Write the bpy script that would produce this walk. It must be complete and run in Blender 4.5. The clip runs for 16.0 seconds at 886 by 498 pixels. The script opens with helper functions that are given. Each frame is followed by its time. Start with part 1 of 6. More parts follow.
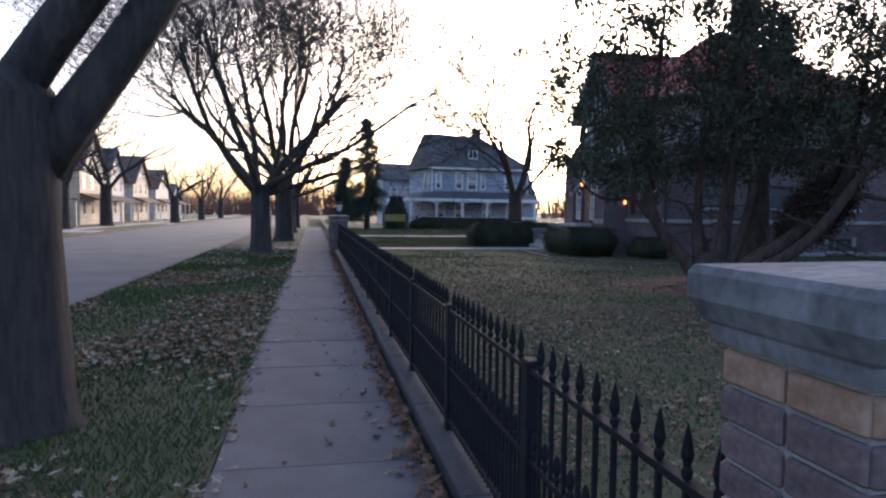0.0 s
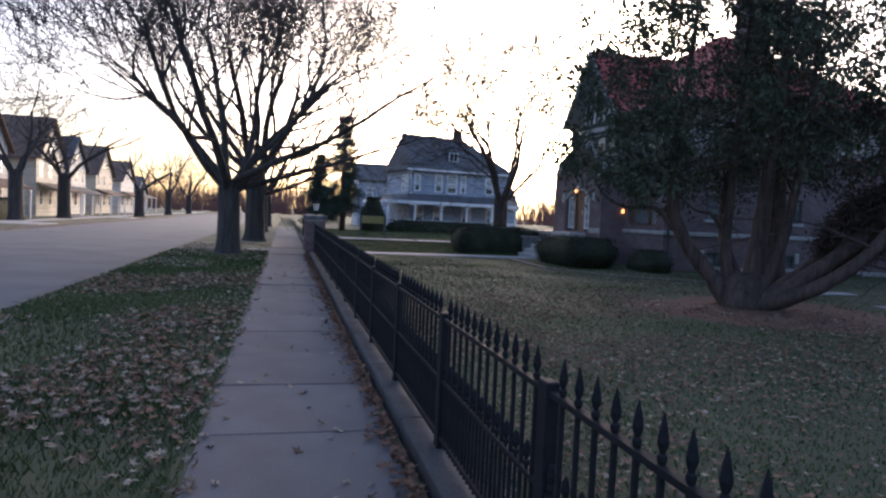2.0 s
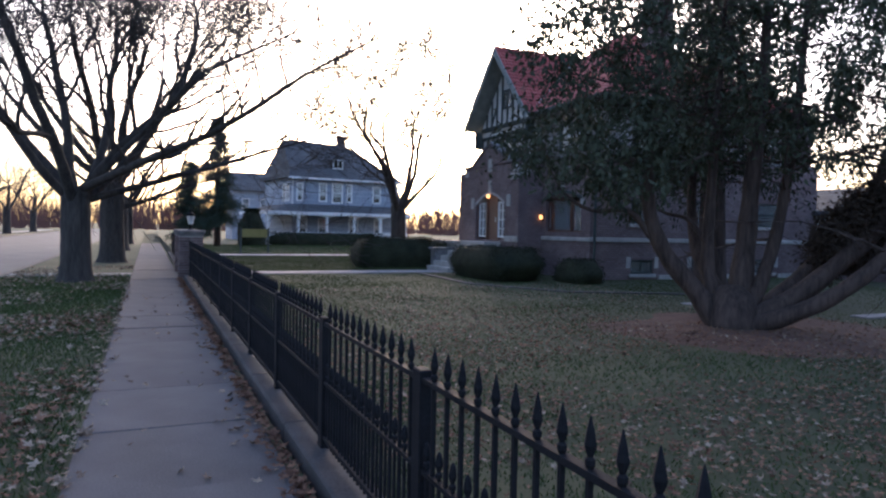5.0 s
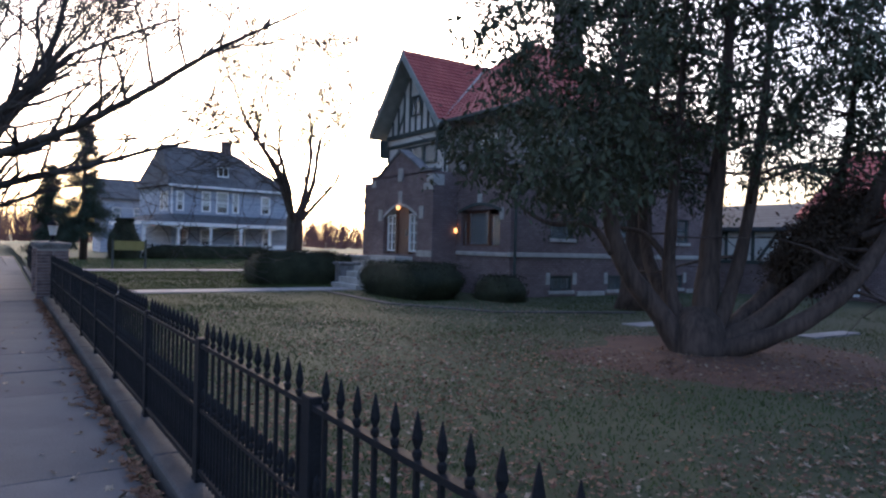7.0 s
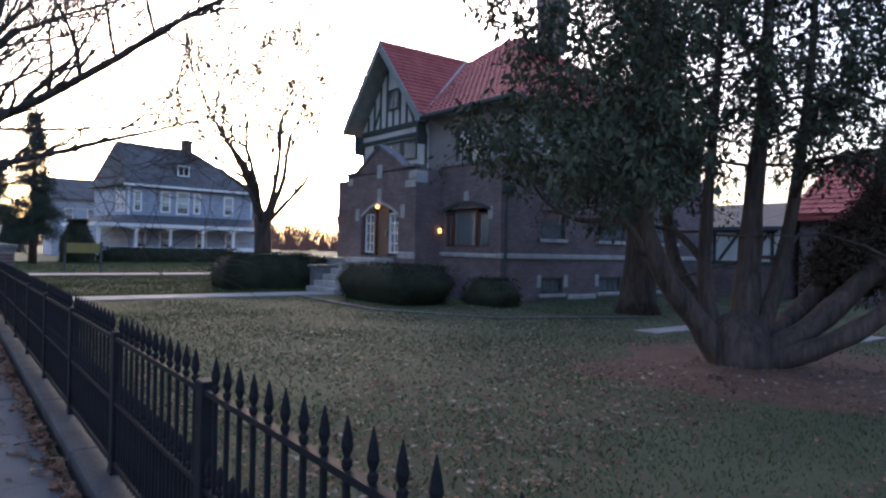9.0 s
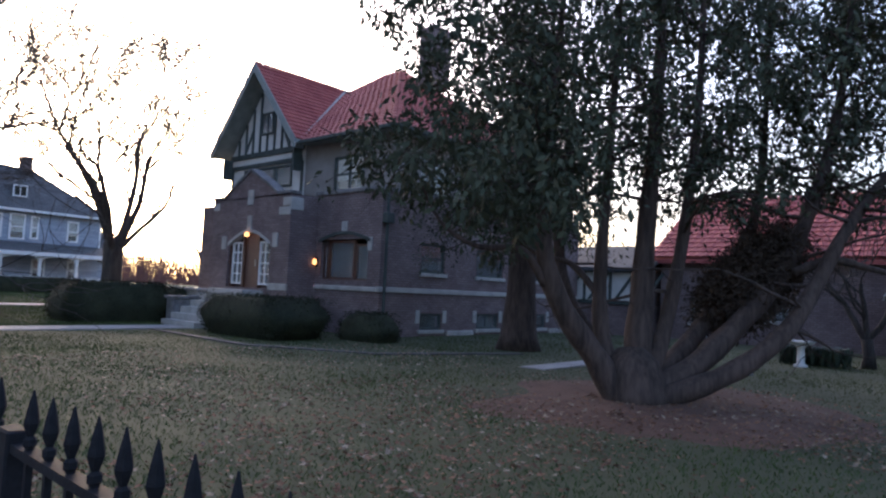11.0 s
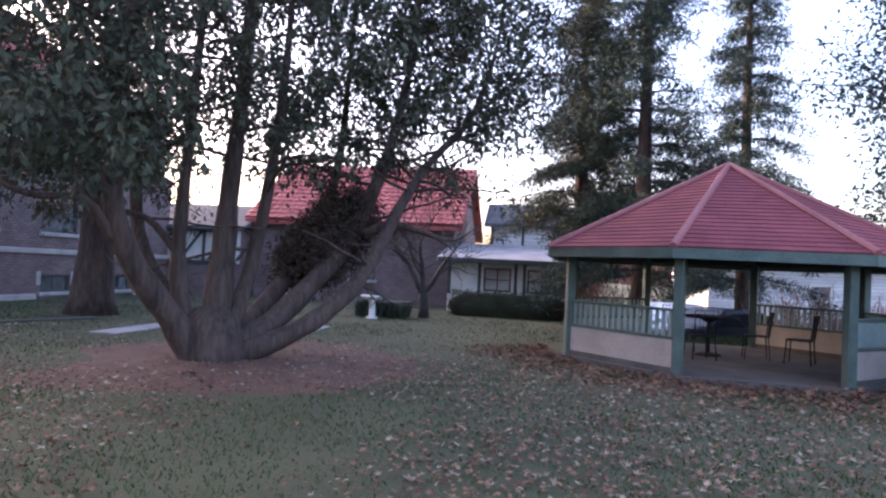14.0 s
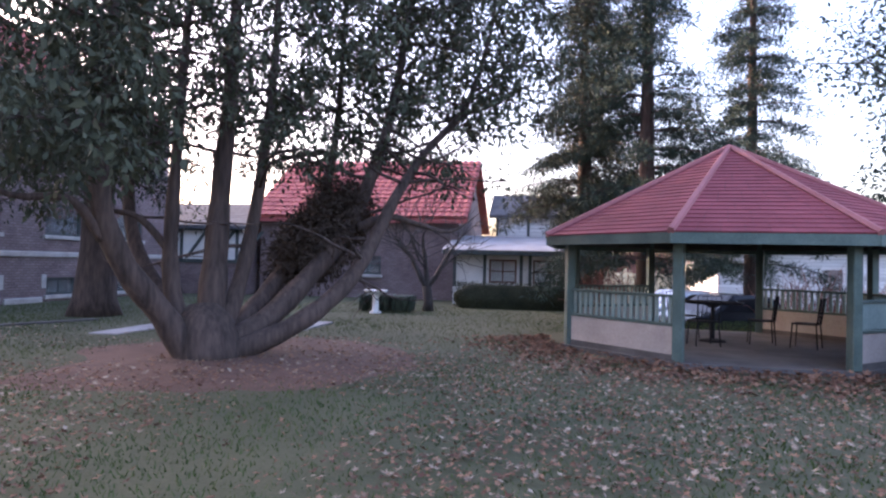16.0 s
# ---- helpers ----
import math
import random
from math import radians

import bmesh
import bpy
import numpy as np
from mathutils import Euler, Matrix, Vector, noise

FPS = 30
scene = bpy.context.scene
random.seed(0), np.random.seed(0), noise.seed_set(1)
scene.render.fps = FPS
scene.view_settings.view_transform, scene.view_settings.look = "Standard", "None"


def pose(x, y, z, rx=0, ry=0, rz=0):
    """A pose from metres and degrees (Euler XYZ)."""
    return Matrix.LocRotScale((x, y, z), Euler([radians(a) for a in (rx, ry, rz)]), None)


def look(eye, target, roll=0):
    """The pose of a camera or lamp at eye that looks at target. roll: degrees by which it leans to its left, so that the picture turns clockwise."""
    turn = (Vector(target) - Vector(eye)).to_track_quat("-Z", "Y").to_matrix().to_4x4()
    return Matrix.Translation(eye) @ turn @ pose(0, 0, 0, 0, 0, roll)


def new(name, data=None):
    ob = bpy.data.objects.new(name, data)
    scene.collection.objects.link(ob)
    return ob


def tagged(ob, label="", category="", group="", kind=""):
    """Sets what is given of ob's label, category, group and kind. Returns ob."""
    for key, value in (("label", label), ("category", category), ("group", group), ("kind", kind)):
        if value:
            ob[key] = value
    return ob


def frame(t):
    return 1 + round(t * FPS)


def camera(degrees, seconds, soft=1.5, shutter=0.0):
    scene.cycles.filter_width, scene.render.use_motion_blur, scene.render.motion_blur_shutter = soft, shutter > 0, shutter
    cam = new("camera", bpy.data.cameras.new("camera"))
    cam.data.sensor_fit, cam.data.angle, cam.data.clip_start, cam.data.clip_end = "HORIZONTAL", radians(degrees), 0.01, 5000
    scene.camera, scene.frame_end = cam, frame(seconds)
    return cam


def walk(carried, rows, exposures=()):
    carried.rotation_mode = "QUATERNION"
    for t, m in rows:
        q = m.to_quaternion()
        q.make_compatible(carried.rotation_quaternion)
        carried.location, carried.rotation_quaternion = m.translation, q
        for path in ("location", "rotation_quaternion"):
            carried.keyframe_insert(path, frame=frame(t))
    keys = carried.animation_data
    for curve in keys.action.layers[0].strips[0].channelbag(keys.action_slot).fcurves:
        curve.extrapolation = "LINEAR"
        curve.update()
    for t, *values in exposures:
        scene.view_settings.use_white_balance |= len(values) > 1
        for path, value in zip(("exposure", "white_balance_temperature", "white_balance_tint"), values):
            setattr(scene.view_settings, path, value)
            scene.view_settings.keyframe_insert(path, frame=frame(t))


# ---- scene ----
cam = camera(67.3, 16.0, 2.3)
PATH = [
    (0, (0.015, 1.241, 1.678), (0.397, 3.201, 1.564), 0.7),
    (0.5, (0.037, 1.793, 1.684), (0.367, 3.761, 1.547), 0.7),
    (1, (0.007, 2.35, 1.677), (0.456, 4.296, 1.563), 1.4),
    (1.5, (-0.025, 2.898, 1.66), (0.47, 4.834, 1.572), 1.1),
    (2, (-0.081, 3.451, 1.657), (0.384, 5.394, 1.556), 2.6),
    (2.5, (-0.148, 4.026, 1.667), (0.425, 5.939, 1.545), 2.1),
    (3, (-0.155, 4.604, 1.679), (0.529, 6.48, 1.56), 2.0),
    (3.5, (-0.175, 5.172, 1.667), (0.654, 6.991, 1.591), 1.3),
    (4, (-0.166, 5.734, 1.656), (0.676, 7.548, 1.607), 0.9),
    (4.2, (-0.161, 5.954, 1.654), (0.643, 7.785, 1.589), 1.2),
    (6.3, (-0.13, 8.199, 1.621), (0.795, 9.973, 1.598), 0.6),
    (6.5, (-0.11, 8.393, 1.624), (0.873, 10.135, 1.604), 0.2),
    (7, (-0.102, 8.855, 1.643), (1.007, 10.519, 1.63), 1.5),
    (7.5, (-0.134, 9.292, 1.657), (1.069, 10.889, 1.604), 1.2),
    (8, (-0.092, 9.676, 1.657), (1.097, 11.284, 1.647), 0.6),
    (8.2, (-0.069, 9.825, 1.659), (1.105, 11.444, 1.632), 1.0),
    (10.3, (0.353, 11.067, 1.443), (1.737, 12.509, 1.52), 1.0),
    (10.5, (0.375, 11.136, 1.437), (1.801, 12.537, 1.517), 0.9),
    (11, (0.39, 11.204, 1.427), (1.876, 12.537, 1.552), 2.6),
    (11.5, (0.385, 11.195, 1.429), (1.977, 12.382, 1.669), 2.6),
    (12, (0.378, 11.175, 1.431), (1.985, 12.321, 1.754), 1.9),
    (12.5, (0.366, 11.165, 1.43), (1.929, 12.37, 1.752), 1.4),
    (13, (0.372, 11.126, 1.42), (2.02, 12.237, 1.639), 1.9),
    (13.5, (0.43, 11.053, 1.407), (2.311, 11.72, 1.542), 2.5),
    (14, (0.558, 10.97, 1.395), (2.535, 11.266, 1.459), 2.8),
    (14.5, (0.668, 10.89, 1.388), (2.666, 10.971, 1.42), 2.2),
    (15, (0.743, 10.819, 1.38), (2.743, 10.834, 1.413), 1.8),
    (15.5, (0.747, 10.771, 1.375), (2.743, 10.892, 1.418), 1.3),
    (16, (0.719, 10.741, 1.372), (2.691, 11.071, 1.416), 1.3),
]
walk(cam, [(t, look(*row)) for t, *row in PATH],
     [(0, 1.55, 5120, 23), (2, 1.55, 5120, 23), (4.0, 1.75, 5120, 23), (7.0, 1.75, 5120, 23), (8.2, 1.85, 5150, 23), (11.0, 1.9, 5300, 24), (12.0, 1.8, 5350, 25), (13.0, 1.6, 5450, 27), (13.5, 2.42, 5500, 30), (14.2, 2.95, 5650, 35), (16.0, 3.05, 5650, 36)])

# ---- world, sun, exposure ----
world = bpy.data.worlds.new("dusk_sky")
scene.world = world
world.use_nodes = True
wn = world.node_tree
sky = wn.nodes.new("ShaderNodeTexSky")
sky.sky_type = "NISHITA"
sky.sun_disc = False
sky.sun_elevation = radians(11.0)
sky.sun_rotation = radians(22)
sky.air_density, sky.dust_density, sky.ozone_density = 1.0, 5.0, 0.6
wn.nodes["Background"].inputs["Strength"].default_value = 0.15
wn.links.new(sky.outputs["Color"], wn.nodes["Background"].inputs["Color"])
sun = new("sun", bpy.data.lights.new("sun", "SUN"))
sun.data.energy, sun.data.angle, sun.data.color = 0.4, radians(10), (1.0, 0.7, 0.45)
sun.matrix_world = look((30 * math.sin(radians(22)), 30 * math.cos(radians(22)), 2.6), (0, 0, 0))

# ---- materials ----
def mat(name, c1, c2, scale=4.0, rough=0.8, bump=0.2, fine=40.0, metal=0.0, island=0.0, stretch=(1, 1, 1), spec=0.5):
    m = bpy.data.materials.new(name)
    m.use_nodes = True
    t = m.node_tree
    N, L = t.nodes, t.links
    b = N["Principled BSDF"]
    b.inputs["Roughness"].default_value = rough
    b.inputs["Metallic"].default_value = metal
    b.inputs["Specular IOR Level"].default_value = spec
    co = N.new("ShaderNodeTexCoord")
    mp = N.new("ShaderNodeMapping")
    mp.inputs["Scale"].default_value = stretch
    L.new(co.outputs["Object"], mp.inputs["Vector"])
    n1, n2 = N.new("ShaderNodeTexNoise"), N.new("ShaderNodeTexNoise")
    n1.inputs["Scale"].default_value, n1.inputs["Detail"].default_value = scale, 5
    n2.inputs["Scale"].default_value, n2.inputs["Detail"].default_value = fine, 4
    L.new(mp.outputs[0], n1.inputs["Vector"])
    L.new(mp.outputs[0], n2.inputs["Vector"])
    mix = N.new("ShaderNodeMath")
    mix.operation = "MULTIPLY_ADD"
    mix.inputs[1].default_value = 0.45
    L.new(n2.outputs["Fac"], mix.inputs[0])
    h = N.new("ShaderNodeMath")
    h.operation = "MULTIPLY"
    h.inputs[1].default_value = 0.6
    L.new(n1.outputs["Fac"], h.inputs[0])
    L.new(h.outputs[0], mix.inputs[2])
    r = N.new("ShaderNodeValToRGB")
    r.color_ramp.elements[0].position, r.color_ramp.elements[1].position = 0.36, 0.68
    r.color_ramp.elements[0].color, r.color_ramp.elements[1].color = (*c1, 1), (*c2, 1)
    src = mix.outputs[0]
    if island:
        g, o = N.new("ShaderNodeNewGeometry"), N.new("ShaderNodeObjectInfo")
        a = N.new("ShaderNodeMath")
        a.operation = "ADD"
        L.new(g.outputs["Random Per Island"], a.inputs[0])
        L.new(o.outputs["Random"], a.inputs[1])
        s = N.new("ShaderNodeMath")
        s.operation = "MULTIPLY_ADD"
        s.inputs[1].default_value = island
        L.new(a.outputs[0], s.inputs[0])
        L.new(mix.outputs[0], s.inputs[2])
        s2 = N.new("ShaderNodeMath")
        s2.operation = "SUBTRACT"
        s2.inputs[1].default_value = island
        L.new(s.outputs[0], s2.inputs[0])
        src = s2.outputs[0]
    L.new(src, r.inputs["Fac"])
    L.new(r.outputs["Color"], b.inputs["Base Color"])
    if bump:
        bp = N.new("ShaderNodeBump")
        bp.inputs["Strength"].default_value, bp.inputs["Distance"].default_value = bump, 0.02
        L.new(mix.outputs[0], bp.inputs["Height"])
        L.new(bp.outputs[0], b.inputs["Normal"])
    return m


def coursed(name, c1, c2, mortar, w, h, gap=0.01, offset=0.5, rough=0.9, axis="wall", bump=0.5):
    """Brick-like courses: on walls along x and y at once (x + y runs along both), on roofs by height."""
    m = mat(name, c1, c2, 1.2, rough, 0.15, 25)
    t = m.node_tree
    N, L = t.nodes, t.links
    b = N["Principled BSDF"]
    co = N.new("ShaderNodeTexCoord")
    sep, com = N.new("ShaderNodeSeparateXYZ"), N.new("ShaderNodeCombineXYZ")
    L.new(co.outputs["Object"], sep.inputs[0])
    ad = N.new("ShaderNodeMath")
    L.new(sep.outputs[0], ad.inputs[0])
    L.new(sep.outputs[1], ad.inputs[1])
    L.new(ad.outputs[0], com.inputs[0])
    L.new(sep.outputs[2], com.inputs[1])
    br = N.new("ShaderNodeTexBrick")
    br.offset = offset
    br.inputs["Scale"].default_value = 1.0
    br.inputs["Brick Width"].default_value, br.inputs["Row Height"].default_value = w, h
    br.inputs["Mortar Size"].default_value = gap
    br.inputs["Color1"].default_value, br.inputs["Color2"].default_value = (1, 1, 1, 1), (0.72, 0.72, 0.72, 1)
    br.inputs["Mortar"].default_value = (*mortar, 1)
    L.new(com.outputs[0], br.inputs["Vector"])
    ramp = next(n for n in N if n.type == "VALTORGB")
    mx = N.new("ShaderNodeMix")
    mx.data_type, mx.blend_type = "RGBA", "MULTIPLY"
    mx.inputs["Factor"].default_value = 1.0
    L.new(ramp.outputs["Color"], mx.inputs["A"])
    L.new(br.outputs["Color"], mx.inputs["B"])
    L.new(mx.outputs["Result"], b.inputs["Base Color"])
    bp = N.new("ShaderNodeBump")
    bp.inputs["Strength"].default_value, bp.inputs["Distance"].default_value = bump, 0.02
    bp.invert = True
    L.new(br.outputs["Fac"], bp.inputs["Height"])
    L.new(bp.outputs[0], b.inputs["Normal"])
    return m


def glow(name, col, strength):
    m = bpy.data.materials.new(name)
    m.use_nodes = True
    b = m.node_tree.nodes["Principled BSDF"]
    b.inputs["Base Color"].default_value = (*col, 1)
    b.inputs["Emission Color"].default_value = (*col, 1)
    b.inputs["Emission Strength"].default_value = strength
    return m


def glass(name, tint=(0.9, 0.95, 0.95)):
    m = bpy.data.materials.new(name)
    m.use_nodes = True
    b = m.node_tree.nodes["Principled BSDF"]
    b.inputs["Base Color"].default_value = (*tint, 1)
    b.inputs["Roughness"].default_value = 0.04
    b.inputs["Transmission Weight"].default_value = 0.9
    b.inputs["IOR"].default_value = 1.5
    return m


BARK = mat("bark_grey_brown", (0.022, 0.019, 0.017), (0.075, 0.064, 0.056), 5, 0.95, 0.8, 22, stretch=(1, 1, 0.18))
BARK_RED = mat("bark_reddish", (0.026, 0.018, 0.014), (0.09, 0.062, 0.05), 5, 0.95, 0.7, 20, stretch=(1, 1, 0.15))
TWIG = mat("twig", (0.035, 0.028, 0.025), (0.085, 0.068, 0.058), 8, 0.95, 0)
EVERGREEN = mat("evergreen_spray", (0.027, 0.033, 0.021), (0.08, 0.089, 0.054), 1.0, 0.8, 0, 8, island=0.12, spec=0.2)
EVERGREEN_BLUE = mat("evergreen_needles", (0.02, 0.034, 0.026), (0.06, 0.085, 0.06), 1.0, 0.8, 0, 8, island=0.12, spec=0.2)
DEAD_SPRAY = mat("dead_inner_foliage", (0.032, 0.024, 0.018), (0.08, 0.06, 0.046), 2.0, 0.9, 0.2, 20, island=0.1, spec=0.1)
HEDGE = mat("clipped_hedge", (0.017, 0.021, 0.013), (0.045, 0.05, 0.028), 2.0, 0.85, 0.3, 20, island=0.1, spec=0.2)
LAWN = mat("lawn_soil", (0.04, 0.047, 0.018), (0.08, 0.082, 0.038), 0.5, 0.95, 0.5, 30)
GRASS = mat("grass_blades", (0.032, 0.058, 0.013), (0.082, 0.106, 0.034), 0.35, 0.85, 0, 6, island=0.15, spec=0.2)
NEEDLE_BED = mat("needle_litter", (0.075, 0.038, 0.026), (0.15, 0.082, 0.055), 2.5, 0.95, 0.5, 40)
LEAF = mat("dry_leaf", (0.11, 0.062, 0.034), (0.38, 0.30, 0.215), 3, 0.8, 0.1, 40, island=0.28)
LEAF_DARK = mat("fallen_leaf_russet", (0.09, 0.04, 0.022), (0.28, 0.15, 0.085), 3, 0.85, 0.1, 40, island=0.25)
CONCRETE = mat("sidewalk_concrete", (0.082, 0.074, 0.073), (0.16, 0.146, 0.144), 1.1, 0.92, 0.25, 70, island=0.06)
KERB = mat("kerb_concrete", (0.06, 0.056, 0.052), (0.135, 0.125, 0.118), 2.0, 0.92, 0.35, 50)
PALE_CONCRETE = mat("pale_walk_concrete", (0.24, 0.23, 0.225), (0.38, 0.365, 0.36), 1.5, 0.9, 0.2, 50)
FOOTING = mat("worn_footing_concrete", (0.045, 0.04, 0.04), (0.105, 0.095, 0.092), 2.0, 0.92, 0.35, 50)
ASPHALT = mat("asphalt", (0.065, 0.065, 0.072), (0.115, 0.115, 0.122), 0.6, 0.85, 0.3, 90)
IRON = mat("black_iron", (0.008, 0.008, 0.010), (0.018, 0.018, 0.021), 6, 0.75, 0.15, 60, spec=0.2)
BRICK = coursed("brown_brick_wall", (0.165, 0.12, 0.118), (0.285, 0.222, 0.215), (0.55, 0.52, 0.5), 0.21, 0.075, 0.010)
PILLAR_BRICK = mat("pillar_brick", (0.09, 0.062, 0.062), (0.23, 0.165, 0.155), 6, 0.92, 0.5, 45, island=0.12)
ORANGE_BRICK = mat("pillar_brick_orange", (0.22, 0.11, 0.06), (0.42, 0.28, 0.19), 9, 0.92, 0.5, 45, island=0.15)
MORTAR = mat("mortar", (0.24, 0.22, 0.21), (0.38, 0.35, 0.33), 12, 0.95, 0.4, 60)
STONE = mat("limestone_trim", (0.30, 0.285, 0.26), (0.5, 0.475, 0.44), 3, 0.9, 0.25, 40)
CAPSTONE = mat("weathered_cap_stone", (0.09, 0.086, 0.084), (0.25, 0.24, 0.24), 5, 0.9, 0.4, 30)
TILE = mat("red_roof_tile", (0.25, 0.05, 0.045), (0.42, 0.115, 0.095), 1.2, 0.75, 0.2, 30, island=0.12)
SHINGLE_RED = mat("red_shingle", (0.17, 0.03, 0.037), (0.27, 0.06, 0.068), 1.5, 0.8, 0.3, 50, island=0.10)
SHINGLE_RIDGE = mat("faded_red_ridge", (0.26, 0.09, 0.09), (0.36, 0.14, 0.135), 2, 0.8, 0.3, 50)
STUCCO_TAUPE = mat("taupe_stucco", (0.2, 0.18, 0.165), (0.31, 0.285, 0.265), 2, 0.92, 0.25, 60)
STUCCO = mat("cream_stucco", (0.56, 0.54, 0.50), (0.72, 0.70, 0.65), 2, 0.92, 0.25, 60)
TIMBER = mat("dark_green_timber", (0.035, 0.045, 0.042), (0.08, 0.095, 0.085), 3, 0.8, 0.2, 40)
EAVE = mat("grey_green_eave_board", (0.18, 0.20, 0.19), (0.30, 0.32, 0.30), 3, 0.75, 0.2, 40)
WHITE_PAINT = mat("white_paint", (0.72, 0.72, 0.71), (0.84, 0.84, 0.83), 2, 0.6, 0.1, 40)
BLUE_SIDING = coursed("pale_blue_clapboard", (0.33, 0.37, 0.45), (0.46, 0.51, 0.59), (0.5, 0.5, 0.5), 6.0, 0.14, 0.012, bump=0.6, rough=0.7)
CREAM_SIDING = coursed("cream_clapboard", (0.60, 0.55, 0.42), (0.75, 0.70, 0.56), (0.6, 0.6, 0.6), 6.0, 0.14, 0.012, bump=0.6, rough=0.7)
WHITE_SIDING = coursed("white_clapboard", (0.62, 0.62, 0.60), (0.78, 0.78, 0.76), (0.6, 0.6, 0.6), 6.0, 0.14, 0.012, bump=0.6, rough=0.7)
GREY_ROOF = coursed("grey_shingle_roof", (0.075, 0.075, 0.078), (0.14, 0.14, 0.145), (0.5, 0.5, 0.5), 0.3, 0.12, 0.012, rough=0.9)
BROWN_ROOF = coursed("brown_shingle_roof", (0.13, 0.085, 0.06), (0.22, 0.15, 0.11), (0.5, 0.5, 0.5), 0.3, 0.12, 0.012, rough=0.9)
GZ_GREEN = mat("green_painted_wood", (0.05, 0.082, 0.07), (0.10, 0.145, 0.125), 3, 0.65, 0.2, 40)
GZ_PANEL = mat("pinkish_cream_panel", (0.34, 0.295, 0.265), (0.47, 0.415, 0.375), 2.5, 0.8, 0.15, 30)
GZ_PALE = mat("pale_green_board", (0.17, 0.24, 0.22), (0.26, 0.335, 0.31), 2.5, 0.75, 0.15, 30)
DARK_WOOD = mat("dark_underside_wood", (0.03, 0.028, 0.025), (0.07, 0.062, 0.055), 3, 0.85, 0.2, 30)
DOOR_WOOD = mat("varnished_door_wood", (0.07, 0.03, 0.018), (0.14, 0.065, 0.04), 3, 0.5, 0.1, 30, stretch=(1, 1, 0.2))
# near-black colour standing in for the shade inside unlit rooms
ROOM_SHADE = mat("painted_room_shade", (0.02, 0.018, 0.016), (0.05, 0.045, 0.04), 1, 0.95, 0)
CURTAIN = mat("pale_blind", (0.62, 0.60, 0.58), (0.75, 0.73, 0.71), 3, 0.85, 0.1, 30)
GLASS = glass("window_glass")
WARM = glow("warm_lamp_glow", (1.0, 0.42, 0.10), 0.9)
CAR_DARK = mat("black_car_paint", (0.008, 0.009, 0.011), (0.014, 0.015, 0.018), 2, 0.2, 0, 30, spec=0.15)
CAR_SILVER = mat("silver_car_paint", (0.5, 0.52, 0.54), (0.6, 0.62, 0.64), 2, 0.25, 0, 30, metal=0.4)
CAR_GLASS = mat("dark_car_glass", (0.012, 0.013, 0.015), (0.02, 0.022, 0.025), 2, 0.08, 0, 30, spec=0.2)
RUBBER = mat("tyre_rubber", (0.012, 0.012, 0.012), (0.03, 0.03, 0.03), 6, 0.9, 0.2, 40)
ALLOY = mat("alloy_rim", (0.35, 0.35, 0.36), (0.5, 0.5, 0.51), 5, 0.35, 0, 30, metal=0.9)
TAIL_RED = mat("red_lamp_lens", (0.35, 0.02, 0.02), (0.45, 0.03, 0.03), 5, 0.2, 0, 30)
YELLOW_SIGN = mat("yellow_green_sign", (0.2, 0.19, 0.06), (0.28, 0.26, 0.09), 3, 0.7, 0.1, 30)
RED_TWIG = mat("reddish_twigs", (0.11, 0.05, 0.04), (0.2, 0.10, 0.08), 3, 0.9, 0, 20)
STRAP = mat("strap_leaf", (0.03, 0.05, 0.035), (0.08, 0.11, 0.075), 3, 0.7, 0, 20, island=0.15)


# ---- mesh helpers ----
def mesh_of(name, verts, faces, material, smooth=False):
    me = bpy.data.meshes.new(name)
    me.from_pydata([tuple(v) for v in verts], [], faces)
    me.materials.append(material)
    if smooth:
        me.polygons.foreach_set("use_smooth", [True] * len(me.polygons))
    me.update()
    return me


